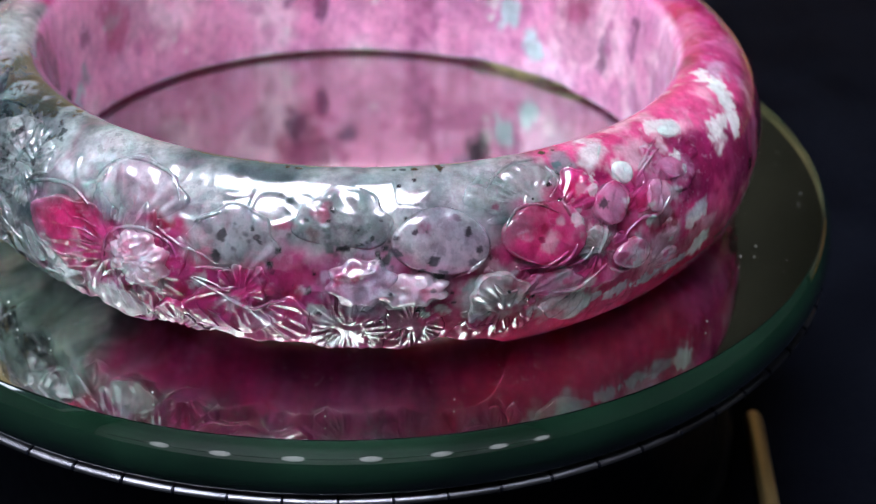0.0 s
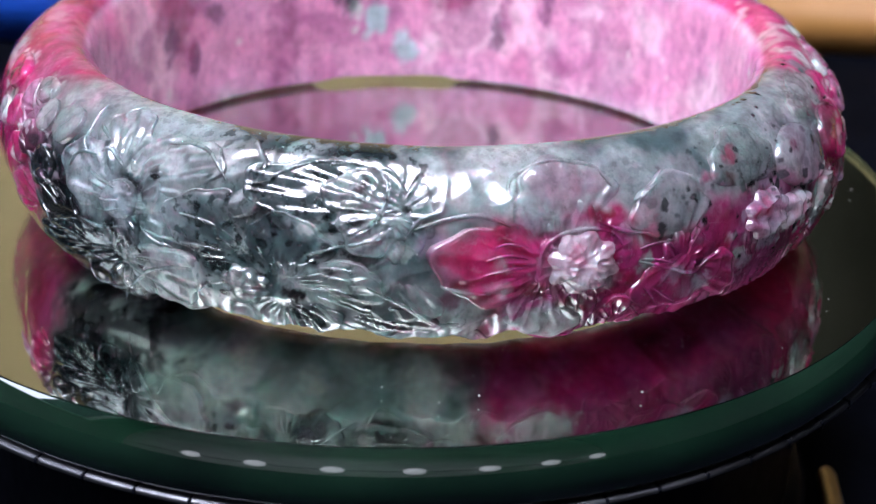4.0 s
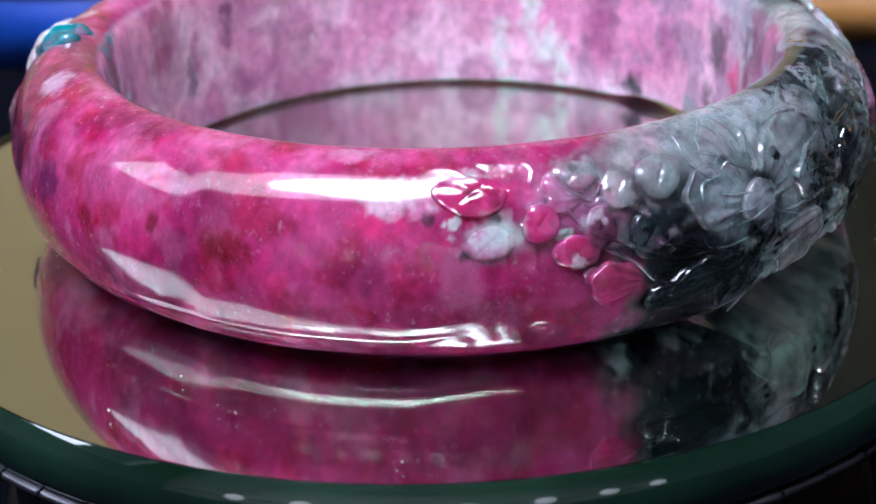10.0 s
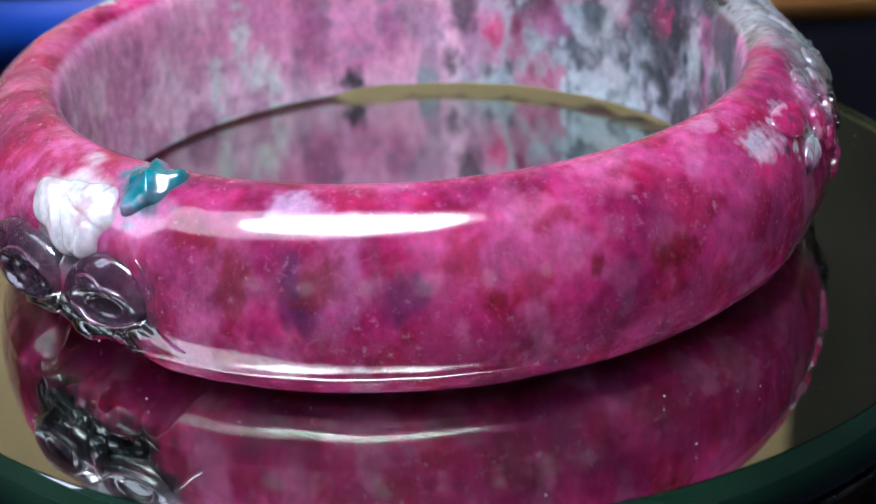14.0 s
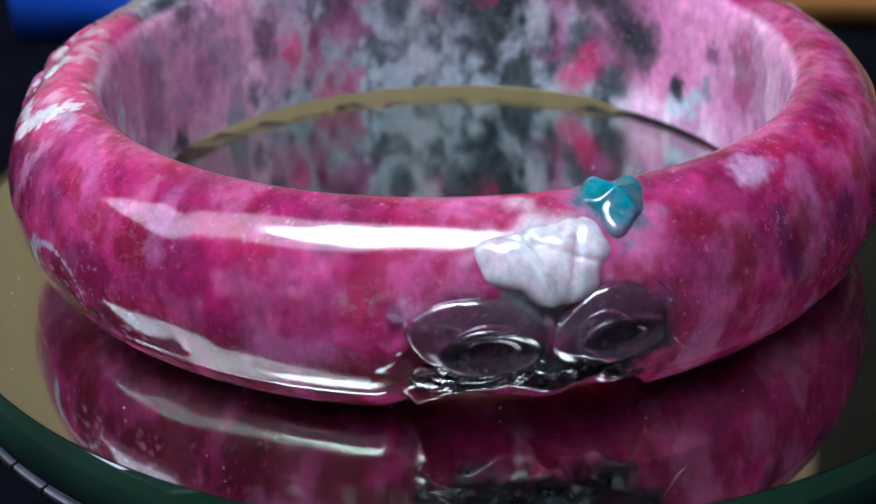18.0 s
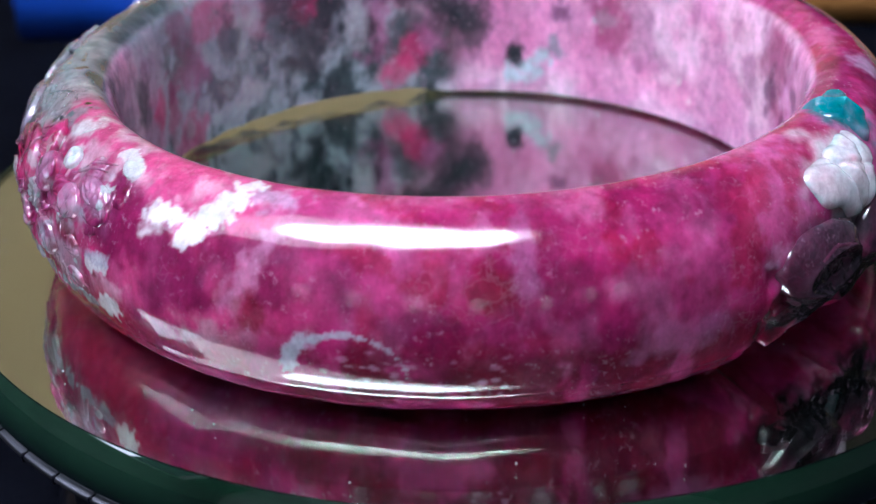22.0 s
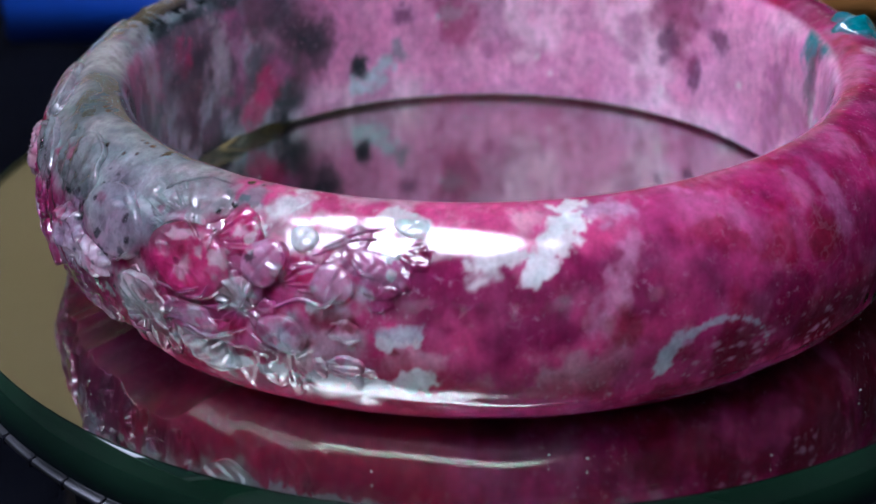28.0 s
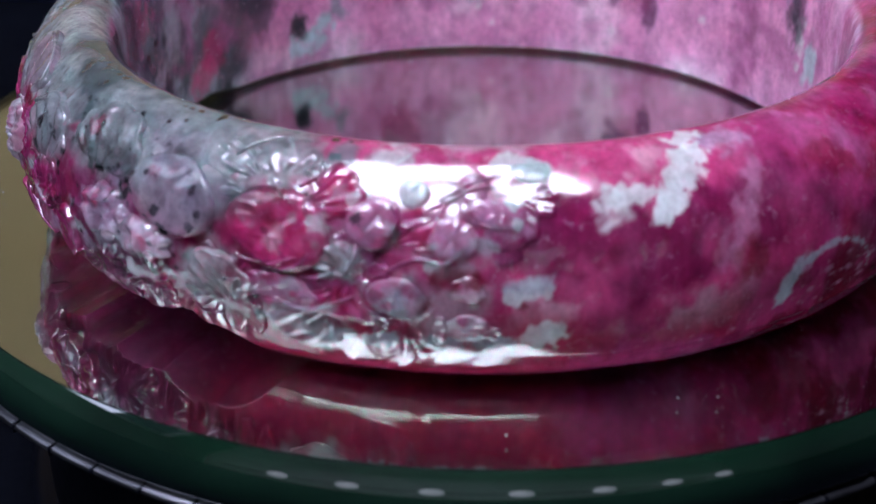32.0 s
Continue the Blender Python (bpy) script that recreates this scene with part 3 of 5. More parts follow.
    col = patch(col, p, phi, outside, "black", -59.5, 12.8, 0.38, 0.67)
    col = patch(col, p, phi, outside, "black", -58.1, 12.7, 1.20, 0.67)
    col = patch(col, p, phi, outside, "black", -63.2, 15.5, 0.45, 0.29)
    col = patch(col, p, phi, outside, "black", -79.6, 15.8, 0.27, 0.80)
    col = patch(col, p, phi, outside, "black", -156.7, 11.1, 1.95, 2.21)
    col = patch(col, p, phi, outside, "black", -74.7, 10.8, 0.38, 0.40)
    col = patch(col, p, phi, outside, "dark", 176.4, 7.6, 3.6, 3.8)
    col = patch(col, p, phi, outside, "black", 177.0, 6.6, 2.8, 2.6)
    col = patch(col, p, phi, outside, "dark", 172.9, 11.1, 1.7, 1.9)
    col = patch(col, p, phi, outside, "black", -179.6, 3.5, 2.9, 1.5)
    col = patch(col, p, phi, outside, "dark", -150.5, 13.3, 2.3, 1.9)
    # marks on the inner wall
    col = patch(col, p, phi, inside, "dark", -177.7, 9.0, 2.94, 4.03)
    col = patch(col, p, phi, inside, "dark", -172.2, 11.4, 2.48, 3.41)
    col = patch(col, p, phi, inside, "dark", -150.0, 12.9, 4.03, 7.75)
    col = patch(col, p, phi, inside, "dark", -139.2, 10.9, 2.48, 4.65)
    col = patch(col, p, phi, inside, "greyspot", -132.7, 15.8, 2.02, 7.75)
    col = patch(col, p, phi, inside, "lp", -160.3, 8.4, 2.48, 4.65)
    col = patch(col, p, phi, inside, "whiteteal", 171.2, 2.1, 1.08, 1.08)
    col = patch(col, p, phi, inside, "whiteteal", 168.6, 3.1, 1.40, 1.08)
    col = patch(col, p, phi, inside, "whiteteal", 165.0, 4.1, 1.40, 1.08)
    col = patch(col, p, phi, inside, "tealgrey", 162.5, 5.2, 1.24, 1.24)
    col = patch(col, p, phi, inside, "dark", 170.3, 4.9, 0.93, 1.24)
    col = patch(col, p, phi, inside, "wdot", 152.0, 7.8, 0.45, 0.36)
    col = patch(col, p, phi, inside, "wdot", 147.9, 9.6, 0.63, 0.63)
    col = patch(col, p, phi, inside, "wdot", 133.5, 4.5, 0.45, 0.45)
    col = patch(col, p, phi, inside, "wdot", 106.3, 2.8, 0.54, 0.63)
    col = patch(col, p, phi, inside, "purple", 99.2, 5.5, 1.24, 1.86)
    col = patch(col, p, phi, inside, "purple", 92.7, 9.3, 1.40, 1.55)
    col = patch(col, p, phi, inside, "dark", 62.8, 11.1, 1.40, 3.41)
    col = patch(col, p, phi, inside, "white", 60.1, 8.1, 1.24, 1.86)
    col = patch(col, p, phi, inside, "teal", 58.7, 15.2, 1.86, 1.86)
    col = patch(col, p, phi, inside, "dark", 61.1, 10.8, 1.40, 3.41)
    col = patch(col, p, phi, inside, "whiteteal", 55.6, 7.0, 1.71, 2.17)
    col = patch(col, p, phi, inside, "teal", 64.9, 14.2, 1.71, 2.48)
    col = patch(col, p, phi, inside, "whiteteal", 49.5, 3.5, 1.40, 1.86)
    col = patch(col, p, phi, inside, "purple", 29.2, 6.0, 0.93, 2.63)
    col = patch(col, p, phi, inside, "magenta", 38.0, 11.1, 3.10, 3.88)
    col = patch(col, p, phi, inside, "purple", 18.3, 10.1, 1.08, 2.48)
    col = patch(col, p, phi, inside, "wdot", -2.1, 6.4, 0.36, 0.36)
    col = patch(col, p, phi, inside, "wdot", -11.5, 7.2, 0.32, 0.32)
    col = patch(col, p, phi, inside, "wdot", -13.2, 5.5, 0.32, 0.32)
    col = patch(col, p, phi, inside, "white", -42.8, 4.2, 1.08, 3.10)
    col = patch(col, p, phi, inside, "white", -49.4, 8.5, 1.24, 4.03)
    col = patch(col, p, phi, inside, "white", -53.1, 4.4, 1.55, 2.48)
    col = patch(col, p, phi, inside, "white", -56.0, 2.5, 1.24, 2.48)
    col = patch(col, p, phi, inside, "white", -44.0, -0.3, 1.24, 1.24)
    col = patch(col, p, phi, inside, "dark", -74.0, 1.6, 0.93, 1.24)
    col = patch(col, p, phi, inside, "lp", -63.5, 7.4, 2.48, 4.03)
    col = patch(col, p, phi, inside, "dark", -72.7, 1.4, 1.40, 1.55)
    col = patch(col, p, phi, inside, "dark", -94.6, 2.6, 1.40, 1.86)
    col = patch(col, p, phi, inside, "tealgrey", -89.0, 1.3, 1.55, 1.24)
    col = patch(col, p, phi, inside, "pink", -104.4, 6.4, 1.40, 2.17)
    col = patch(col, p, phi, inside, "purple", -118.7, 7.7, 1.24, 2.17)
    col = patch(col, p, phi, inside, "pink", -144.7, 11.1, 1.55, 2.17)
    col = patch(col, p, phi, inside, "grey", -128.7, 10.0, 2.17, 3.41)
    col = patch(col, p, phi, inside, "lp", -82.2, 6.3, 1.86, 3.10)
    col = patch(col, p, phi, inside, "lp", -65.6, 6.7, 1.86, 3.72)
    col = patch(col, p, phi, inside, "dark", -97.4, 9.0, 1.86, 2.79)
    col = patch(col, p, phi, inside, "dark", -78.2, 14.2, 2.02, 1.86)
    col = patch(col, p, phi, inside, "lp", -116.2, 8.0, 2.17, 3.41)
    col = patch(col, p, phi, inside, "magenta", -108.6, 6.2, 1.55, 2.79)
    col = patch(col, p, phi, inside, "greyspot", -130.7, 3.8, 2.17, 1.86)
    col = patch(col, p, phi, inside, "dark", -145.3, 5.0, 2.02, 1.55)
    col = patch(col, p, phi, inside, "dark", -158.3, 8.3, 1.40, 1.86)
    col = patch(col, p, phi, inside, "dark", -176.4, 8.8, 1.40, 1.86)
    col = patch(col, p, phi, inside, "pink", -168.3, 4.6, 1.86, 1.86)
    col = patch(col, p, phi, inside, "dark", 171.2, 4.2, 0.93, 1.24)
    col = patch(col, p, phi, inside, "whiteteal", 167.9, 2.9, 1.71, 1.40)
    col = patch(col, p, phi, inside, "whiteteal", 151.1, 9.1, 1.55, 1.24)
    col = patch(col, p, phi, inside, "purple", 160.7, 9.2, 1.40, 1.55)
    col = patch(col, p, phi, inside, "pinkdark", -114.2, 13.0, 2.48, 5.42)
    col = patch(col, p, phi, inside, "dark", -126.8, 9.6, 1.86, 4.03)
    col = patch(col, p, phi, inside, "dark", -144.2, 8.8, 2.33, 4.96)
    col = patch(col, p, phi, inside, "greyspot", -155.8, 9.4, 1.86, 3.72)
    col = patch(col, p, phi, inside, "pink", -164.3, 2.4, 2.17, 1.86)
    col = patch(col, p, phi, inside, "dark", 179.1, 7.4, 2.17, 2.48)
    col = patch(col, p, phi, inside, "dark", 170.0, 4.3, 0.93, 1.24)
    col = patch(col, p, phi, inside, "lp", -170.2, 6.2, 2.17, 3.10)
    col = patch(col, p, phi, inside, "magenta", 103.5, 10.7, 3.72, 4.96)
    col = patch(col, p, phi, inside, "lp", 74.6, 7.2, 2.48, 4.65)
    col = patch(col, p, phi, inside, "wdot", -2.1, 6.4, 0.32, 0.32)
    col = patch(col, p, phi, inside, "lp", 15.7, 3.0, 1.86, 1.86)
    col = patch(col, p, phi, inside, "magenta", 151.0, 8.5, 2.79, 4.65)
    col = patch(col, p, phi, inside, "wdot", 131.1, 2.7, 0.36, 0.36)
    col = patch(col, p, phi, inside, "lp", 27.5, 7.4, 1.08, 2.48)
    col = patch(col, p, phi, inside, "purple", 105.2, 8.1, 1.55, 2.17)
    col = patch(col, p, phi, inside, "lp", 77.1, 4.3, 1.86, 3.10)
    col = patch(col, p, phi, inside, "wdot", 86.9, 6.0, 0.45, 0.45)
    for k in range(7):  # a white vein slanting up to the rim
        col = patch(col, p, phi, outside, "white", -24.0 - 0.9 * k, 15.7 - 0.5 * k, 1.5 - 0.1 * k, 0.9)
    for k in range(5):
        col = patch(col, p, phi, outside, "lpink", -18.3 - 1.0 * k, 14.0 - 1.1 * k, 1.2, 1.0)
    for at, tall in ((-96.6, 8.4), (-94.0, 11.8), (-90.9, 13.1), (-89.4, 11.4), (-86.4, 11.6), (-78.8, 13.5), (-77.1, 10.3), (-82.6, 9.9), (-77.7, 8.2), (-76.2, 6.9), (-83.3, 6.5), (-100.5, 9.8), (-106.1, 9.4), (-108.3, 12.3)):
        col = patch(col, p, phi, outside, "black", at, tall, 0.42, 0.36)
    for at, tall, wide in ((-127.4, 7.6, 2.2), (-126.4, 10.3, 1.8), (-103.0, 7.9, 1.6), (-113.3, 6.1, 1.8), (-109.4, 4.4, 1.6), (-92.0, 9.5, 1.0), (-83.2, 9.4, 1.6)):
        col = patch(col, p, phi, outside, "pink", at, tall, wide, wide * 0.7)
    for at, tall, wide in ((-131.0, 8.4, 1.5), (-123.3, 11.8, 1.6), (-120.3, 5.2, 1.5), (-95.1, 5.8, 1.7), (-89.9, 6.7, 1.6), (-103.9, 5.4, 1.5), (-117.2, 9.3, 1.8)):
        col = patch(col, p, phi, outside, "lav", at, tall, wide, wide * 0.6)
    for kind, tint, at, tall, wide, high, angle in MOTIFS:
        col = patch(col, p, phi, outside, tint, at, tall, wide * 1.15, high * 1.15)
    for tint, at, tall, wide in SPOTS:
        col = patch(col, p, phi, outside, tint, at, tall, wide, wide * 0.8)
    # pools, chips and specks of other stone, largest first
    col = patch(col, p, phi, outside, "black", 177.6, 8.6, 2.3, 2.0)
    col = patch(col, p, phi, outside, "black", -178.9, 4.8, 2.8, 1.5)
    col = patch(col, p, phi, outside, "black", 174.1, 4.4, 1.4, 0.9)
    col = patch(col, p, phi, outside, "dark", -174.5, 5.9, 2.4, 1.4)
    col = patch(col, p, phi, outside, "pale", -175.5, 11.9, 2.2, 1.6)
    col = patch(col, p, phi, outside, "frost", -171.9, 9.5, 2.0, 1.4)
    col = patch(col, p, phi, outside, "clear", -177.8, 14.4, 1.4, 1.1)
    col = patch(col, p, phi, outside, "moss", -162.3, 13.7, 2.6, 1.2)
    col = patch(col, p, phi, outside, "moss", -155.8, 12.8, 2.6, 1.6)
    col = patch(col, p, phi, outside, "dark", -161.2, 8.8, 1.6, 1.2)
    col = patch(col, p, phi, outside, "white", 155.9, 11.7, 2.0, 1.1)
    col = patch(col, p, phi, outside, "whitepink", 144.6, 13.2, 1.8, 0.9)
    col = patch(col, p, phi, outside, "whitepink", 152.6, 14.8, 1.8, 0.7)
    col = patch(col, p, phi, outside, "red", 124.2, 9.2, 1.0, 1.0)
    col = patch(col, p, phi, outside, "red", 116.0, 10.5, 0.8, 1.2)
    col = patch(col, p, phi, outside, "frost", -61.0, 4.6, 1.6, 0.6)
    col = patch(col, p, phi, outside, "frost", -56.6, 4.4, 1.8, 0.6)
    col = patch(col, p, phi, outside, "frost", -51.6, 4.4, 2.0, 0.6)
    col = patch(col, p, phi, outside, "frost", -46.6, 4.6, 1.9, 0.6)
    col = patch(col, p, phi, outside, "white", -41.2, 5.2, 1.5, 0.9)
    col = patch(col, p, phi, outside, "pink", -130.0, 9.2, 2.2, 1.6)
    col = patch(col, p, phi, outside, "pink", -126.8, 8.6, 1.4, 1.2)
    col = patch(col, p, phi, outside, "lav", -133.6, 10.6, 1.3, 1.3)
    col = patch(col, p, phi, outside, "red", -122.6, 7.0, 1.2, 0.8)
    col = patch(col, p, phi, outside, "red", -114.3, 9.0, 1.3, 1.3)
    col = patch(col, p, phi, outside, "red", -118.4, 5.5, 1.4, 0.8)
    col = patch(col, p, phi, outside, "pink", -103.4, 9.8, 1.2, 1.2)
    col = patch(col, p, phi, outside, "magenta", -113.6, 5.0, 1.8, 0.9)
    col = patch(col, p, phi, outside, "magenta", -106.9, 5.0, 1.8, 0.9)
    col = patch(col, p, phi, outside, "greyspot", -110.6, 13.2, 2.6, 1.4)
    col = patch(col, p, phi, outside, "greyspot", -103.2, 14.2, 2.6, 1.2)
    col = patch(col, p, phi, outside, "red", 71.9, 13.2, 1.8, 1.4)
    col = patch(col, p, phi, outside, "red", 86.0, 10.8, 2.0, 1.8)
    col = patch(col, p, phi, outside, "white", -33.9, 13.2, 1.3, 1.2)
    col = patch(col, p, phi, outside, "white", -24.3, 15.4, 1.2, 0.6)
    col = patch(col, p, phi, outside, "white", -29.0, 12.8, 0.7, 0.9)
    col = patch(col, p, phi, outside, "frost", -42.5, 9.1, 2.0, 0.6)
    col = patch(col, p, phi, outside, "white", -44.1, 15.6, 1.4, 0.6)
    col = patch(col, p, phi, outside, "magenta", -53.4, 8.8, 1.6, 0.8)
    col = patch(col, p, phi, outside, "red", -50.1, 9.6, 1.6, 0.8)
    col = patch(col, p, phi, outside, "red", -19.5, 8.8, 2.4, 1.6)
    col = patch(col, p, phi, outside, "black", -59.4, 12.7, 0.45, 0.45)
    col = patch(col, p, phi, outside, "black", -76.4, 11.3, 0.42, 0.40)
    col = patch(col, p, phi, outside, "black", -77.6, 12.6, 0.30, 0.35)
    col = patch(col, p, phi, outside, "black", -81.8, 10.8, 0.4, 0.5)
    col = patch(col, p, phi, outside, "black", -81.1, 9.6, 0.6, 0.5)
    col = patch(col, p, phi, outside, "black", -87.6, 11.0, 0.6, 0.4)
    col = patch(col, p, phi, outside, "black", -92.3, 11.9, 0.5, 0.35)
    col = patch(col, p, phi, outside, "black", -106.6, 12.1, 0.4, 0.4)
    col = patch(col, p, phi, outside, "black", -107.3, 10.3, 0.4, 0.6)
    col = patch(col, p, phi, outside, "black", -100.8, 10.4, 0.4, 0.5)
    moss = np.clip(grey * 0.35 * step(c1, 0.48, 0.6) + band(fi, -160, -136, 5) * step(zi, 5, 8), 0, 1) * outside
    carve = np.maximum(band(phi, -178, -43, 5), band(phi, 150, 182, 4)) * outside * step(z, 1.5, 4)
    carve = np.maximum(carve, band(phi, 36, 62, 3) * outside * (1 - step(z, 9, 14)) * 0.7)
    clear = np.clip(grey * (0.55 - 0.3 * dark) + 0.2 * carve, 0, 0.6) * outside
    return col, moss, carve, clear


def finish_stone(ob, p_mm, tint=None):
    """Writes the stone's fields on a mesh; a tint of its own covers the ground colour in ragged clouds."""
    col, moss, carve, clear = stone_fields(p_mm)
    if tint:
        most = {"teal": 0.9, "white": 0.8, "smoky": 0.7, "pink": 0.45, "black": 0.75, "dark": 0.6, "whitepink": 0.5, "clear": 0.3}.get(tint, 0.2)
        col = blend(col, TINTS[tint], most * (0.6 + 0.4 * step(cloud(p_mm, 1.6, 4, 44), 0.3, 0.6)))
        if tint == "smoky":
            clear = np.full(len(p_mm), 0.35)
        moss = np.maximum(moss * 0.6, MOSSY.get(tint, 0.0))
    rgba = np.ones((len(p_mm), 4), np.float32)
    rgba[:, :3] = np.clip(col, 0, 1)
    ob.data.attributes.new("stone", "FLOAT_COLOR", "POINT").data.foreach_set("color", rgba.ravel())
    ob.data.attributes.new("moss", "FLOAT", "POINT").data.foreach_set("value", moss.astype(np.float32))
    ob.data.attributes.new("clear", "FLOAT", "POINT").data.foreach_set("value", clear.astype(np.float32))
    ob.data.attributes.new("carve", "FLOAT", "POINT").data.foreach_set("value", carve.astype(np.float32))


def grid_object(name, pts, nu, nv, wrap_u, wrap_v, mat, parent, label="", tint=None):
    """A mesh from nu x nv points (millimetres)."""
    i = np.arange(nu if wrap_u else nu - 1)[:, None]
    j = np.arange(nv if wrap_v else nv - 1)[None, :]
    i2, j2 = (i + 1) % nu, (j + 1) % nv
    faces = np.stack(np.broadcast_arrays(i * nv + j, i2 * nv + j, i2 * nv + j2, i * nv + j2), -1).reshape(-1, 4)
    # turn the faces to look away from the ring's core
    a, b, c = pts[faces[:, 0]], pts[faces[:, 1]], pts[faces[:, 2]]
    r = np.hypot(a[:, 0], a[:, 1])
    away = np.stack([a[:, 0] / r * (r - 33), a[:, 1] / r * (r - 33), a[:, 2] - 7.8], 1)
    if (np.cross(b - a, c - a) * away).sum() < 0:
        faces = faces[:, ::-1]
    data = bpy.data.meshes.new(name)
    data.from_pydata((pts * MM).tolist(), [], faces.tolist())
    data.polygons.foreach_set("use_smooth", [True] * len(data.polygons))
    data.materials.append(mat)
    ob = new(name, data)
    ob.parent = parent
    if label:
        ob["label"] = label
    finish_stone(ob, pts, tint)
    return ob


OFF = (1.83, -2.44)
bangle = empty("bangle", "carved pink and grey polished stone bangle lying on a round mirror", "bangle")

# fans of fine engraved lines: angle, height, reach, lines
FANS = ((-121.0, 8.7, 7.0, 26), (-117.1, 8.8, 5.0, 22), (-171.8, 10.3, 6.5, 24), (-149.5, 6.0, 4.5, 30), (-172.4, 5.5, 5.5, 22), (-91.8, 4.5, 4.6, 22),
        (-84.2, 4.9, 3.6, 20), (-104.3, 7.6, 3.4, 20), (-73.2, 6.0, 4.0, 18), (-60.1, 9.4, 3.2, 16), (-67.7, 12.0, 3.6, 16), (-54.5, 5.7, 3.4, 18), (-138.2, 12.7, 4.4, 18),
        (-45.0, 14.3, 4.0, 16), (-112.4, 3.0, 4.0, 20))


def engraving(p):
    """Height in millimetres of the fine ridges that the carver left: fans of lines and long curling outlines."""
    r = np.hypot(p[:, 0], p[:, 1])
    phi, s = np.degrees(np.arctan2(p[:, 1], p[:, 0])), down(p)
    high = np.zeros(len(p))
    for at, z, reach, count in FANS:
        du = ((phi - at + 180) % 360 - 180) * math.pi / 180 * r
        dv = s - float(np.interp(-z, -OUTER[:, 1], LENGTH))
        near = (np.abs(du) < reach) & (np.abs(dv) < reach)
        if near.any():
            x, y = du[near], dv[near]
            rho = np.hypot(x, y)
            turn = np.arctan2(y, x) * count / (2 * np.pi) + 0.10 * rho + 0.5 * cloud(p[near], 2.5, 2, 91)
            line = np.exp(-(((turn % 1) - 0.5) / 0.15) ** 2)
            high[near] += 0.17 * (line - 0.3) * step(rho, 0.6, 1.4) * (1 - step(rho, reach * 0.6, reach * 0.97)) * step(cloud(p[near], 2.4, 2, 92), 0.34, 0.5)
    c = cloud(p, 7, 2, 71) * 6
    high += 0.11 * np.exp(-(((c % 1) - 0.5) / 0.10) ** 2) * step(cloud(p, 6, 2, 72), 0.4, 0.55)
    c = cloud(p, 3.2, 2, 73) * 4
    high += 0.05 * np.exp(-(((c % 1) - 0.5) / 0.10) ** 2) * step(cloud(p, 5, 2, 74), 0.48, 0.6)
    return high


def carved(p):
    """How much of the outside is carved at points p, 0 to 1."""
    r = np.hypot(p[:, 0], p[:, 1])
    phi = np.degrees(np.arctan2(p[:, 1], p[:, 0]))
    out = step(r + 0.35 * np.maximum(0, 10 - p[:, 2]), 32.6, 35.2)
    return np.maximum(band(phi, -178, -38, 9), band(phi, 150, 182, 6)) * out * step(p[:, 2], 0.4, 3)


def lower_edge(p):
    """Height of the lower edge: the carved stretches are cut clear of the mirror, raggedly."""
    r = np.hypot(p[:, 0], p[:, 1])
    phi = np.degrees(np.arctan2(p[:, 1], p[:, 0]))
    outer = np.clip((r - 30) / 7, 0, 1)
    clear = np.maximum(band(phi, -171, -72, 5) * (0.2 + 0.8 * outer), band(phi, 39, 66, 3) * (0.1 + 0.9 * outer))
    rag = cloud(np.stack([p[:, 0] / r * 33, p[:, 1] / r * 33, 0 * r], 1), 2.2, 2, 33) - 0.5
    return np.maximum(clear * (2.6 + 1.4 * rag + 0.45 * np.abs(np.sin(np.radians(phi) * 21))), 0.0)


def ring_points():
    """The ring, with its ground cut back and engraved where it is carved."""
    a = np.radians(np.concatenate([np.linspace(148, 322, 1150, endpoint=False), np.linspace(322, 508, 900, endpoint=False)]))
    nu = len(a)
    p = np.stack([np.outer(np.cos(a), PROF[:, 0]), np.outer(np.sin(a), PROF[:, 0]), np.tile(PROF[:, 1], (nu, 1))], -1).reshape(-1, 3)
    r = np.hypot(p[:, 0], p[:, 1])
    phi, out = np.degrees(np.arctan2(p[:, 1], p[:, 0])), step(r, 30.5, 33)
    carve = carved(p)
    depth = carve * 0.45 + out * 0.22 * (cloud(p, 5, 2, 22) - 0.5) + carve * 0.5 * (cloud(p, 3.5, 2, 23) - 0.5)
    depth = depth + 0.8 * band(phi, 37, 62, 2.5) * out * (1 - step(p[:, 2], 8.5, 12)) * step(cloud(p, 2.2, 2, 24), 0.3, 0.55)
    notch = (phi / 8.6 + 1.2 * cloud(p, 6, 2, 3)) % 1 - 0.5
    scallop = carve ** 4 * band(phi, -171, -72, 4) * (1 - step(p[:, 2], 2.5, 5)) * (1.3 * np.exp(-(notch / 0.10) ** 2) + 0.25 * np.exp(-(((phi / 2.1) % 1 - 0.5) / 0.2) ** 2))
    n = np.stack([(p[:, 0] / r) * (r - 33), (p[:, 1] / r) * (r - 33), p[:, 2] - 7.8], 1)
    n /= np.linalg.norm(n, axis=1)[:, None] + 1e-6
    some = carve > 0.01
    depth[some] -= carve[some] * engraving(p[some])
    worn = (1 - carve) * out * 0.10 * np.exp(-((p[:, 2] - 3.4) / 0.3) ** 2)
    p = p - n * (depth + scallop * 0.6 - worn)[:, None]
    p[:, 2] = np.maximum(p[:, 2], lower_edge(p))
    return p, nu, len(PROF)


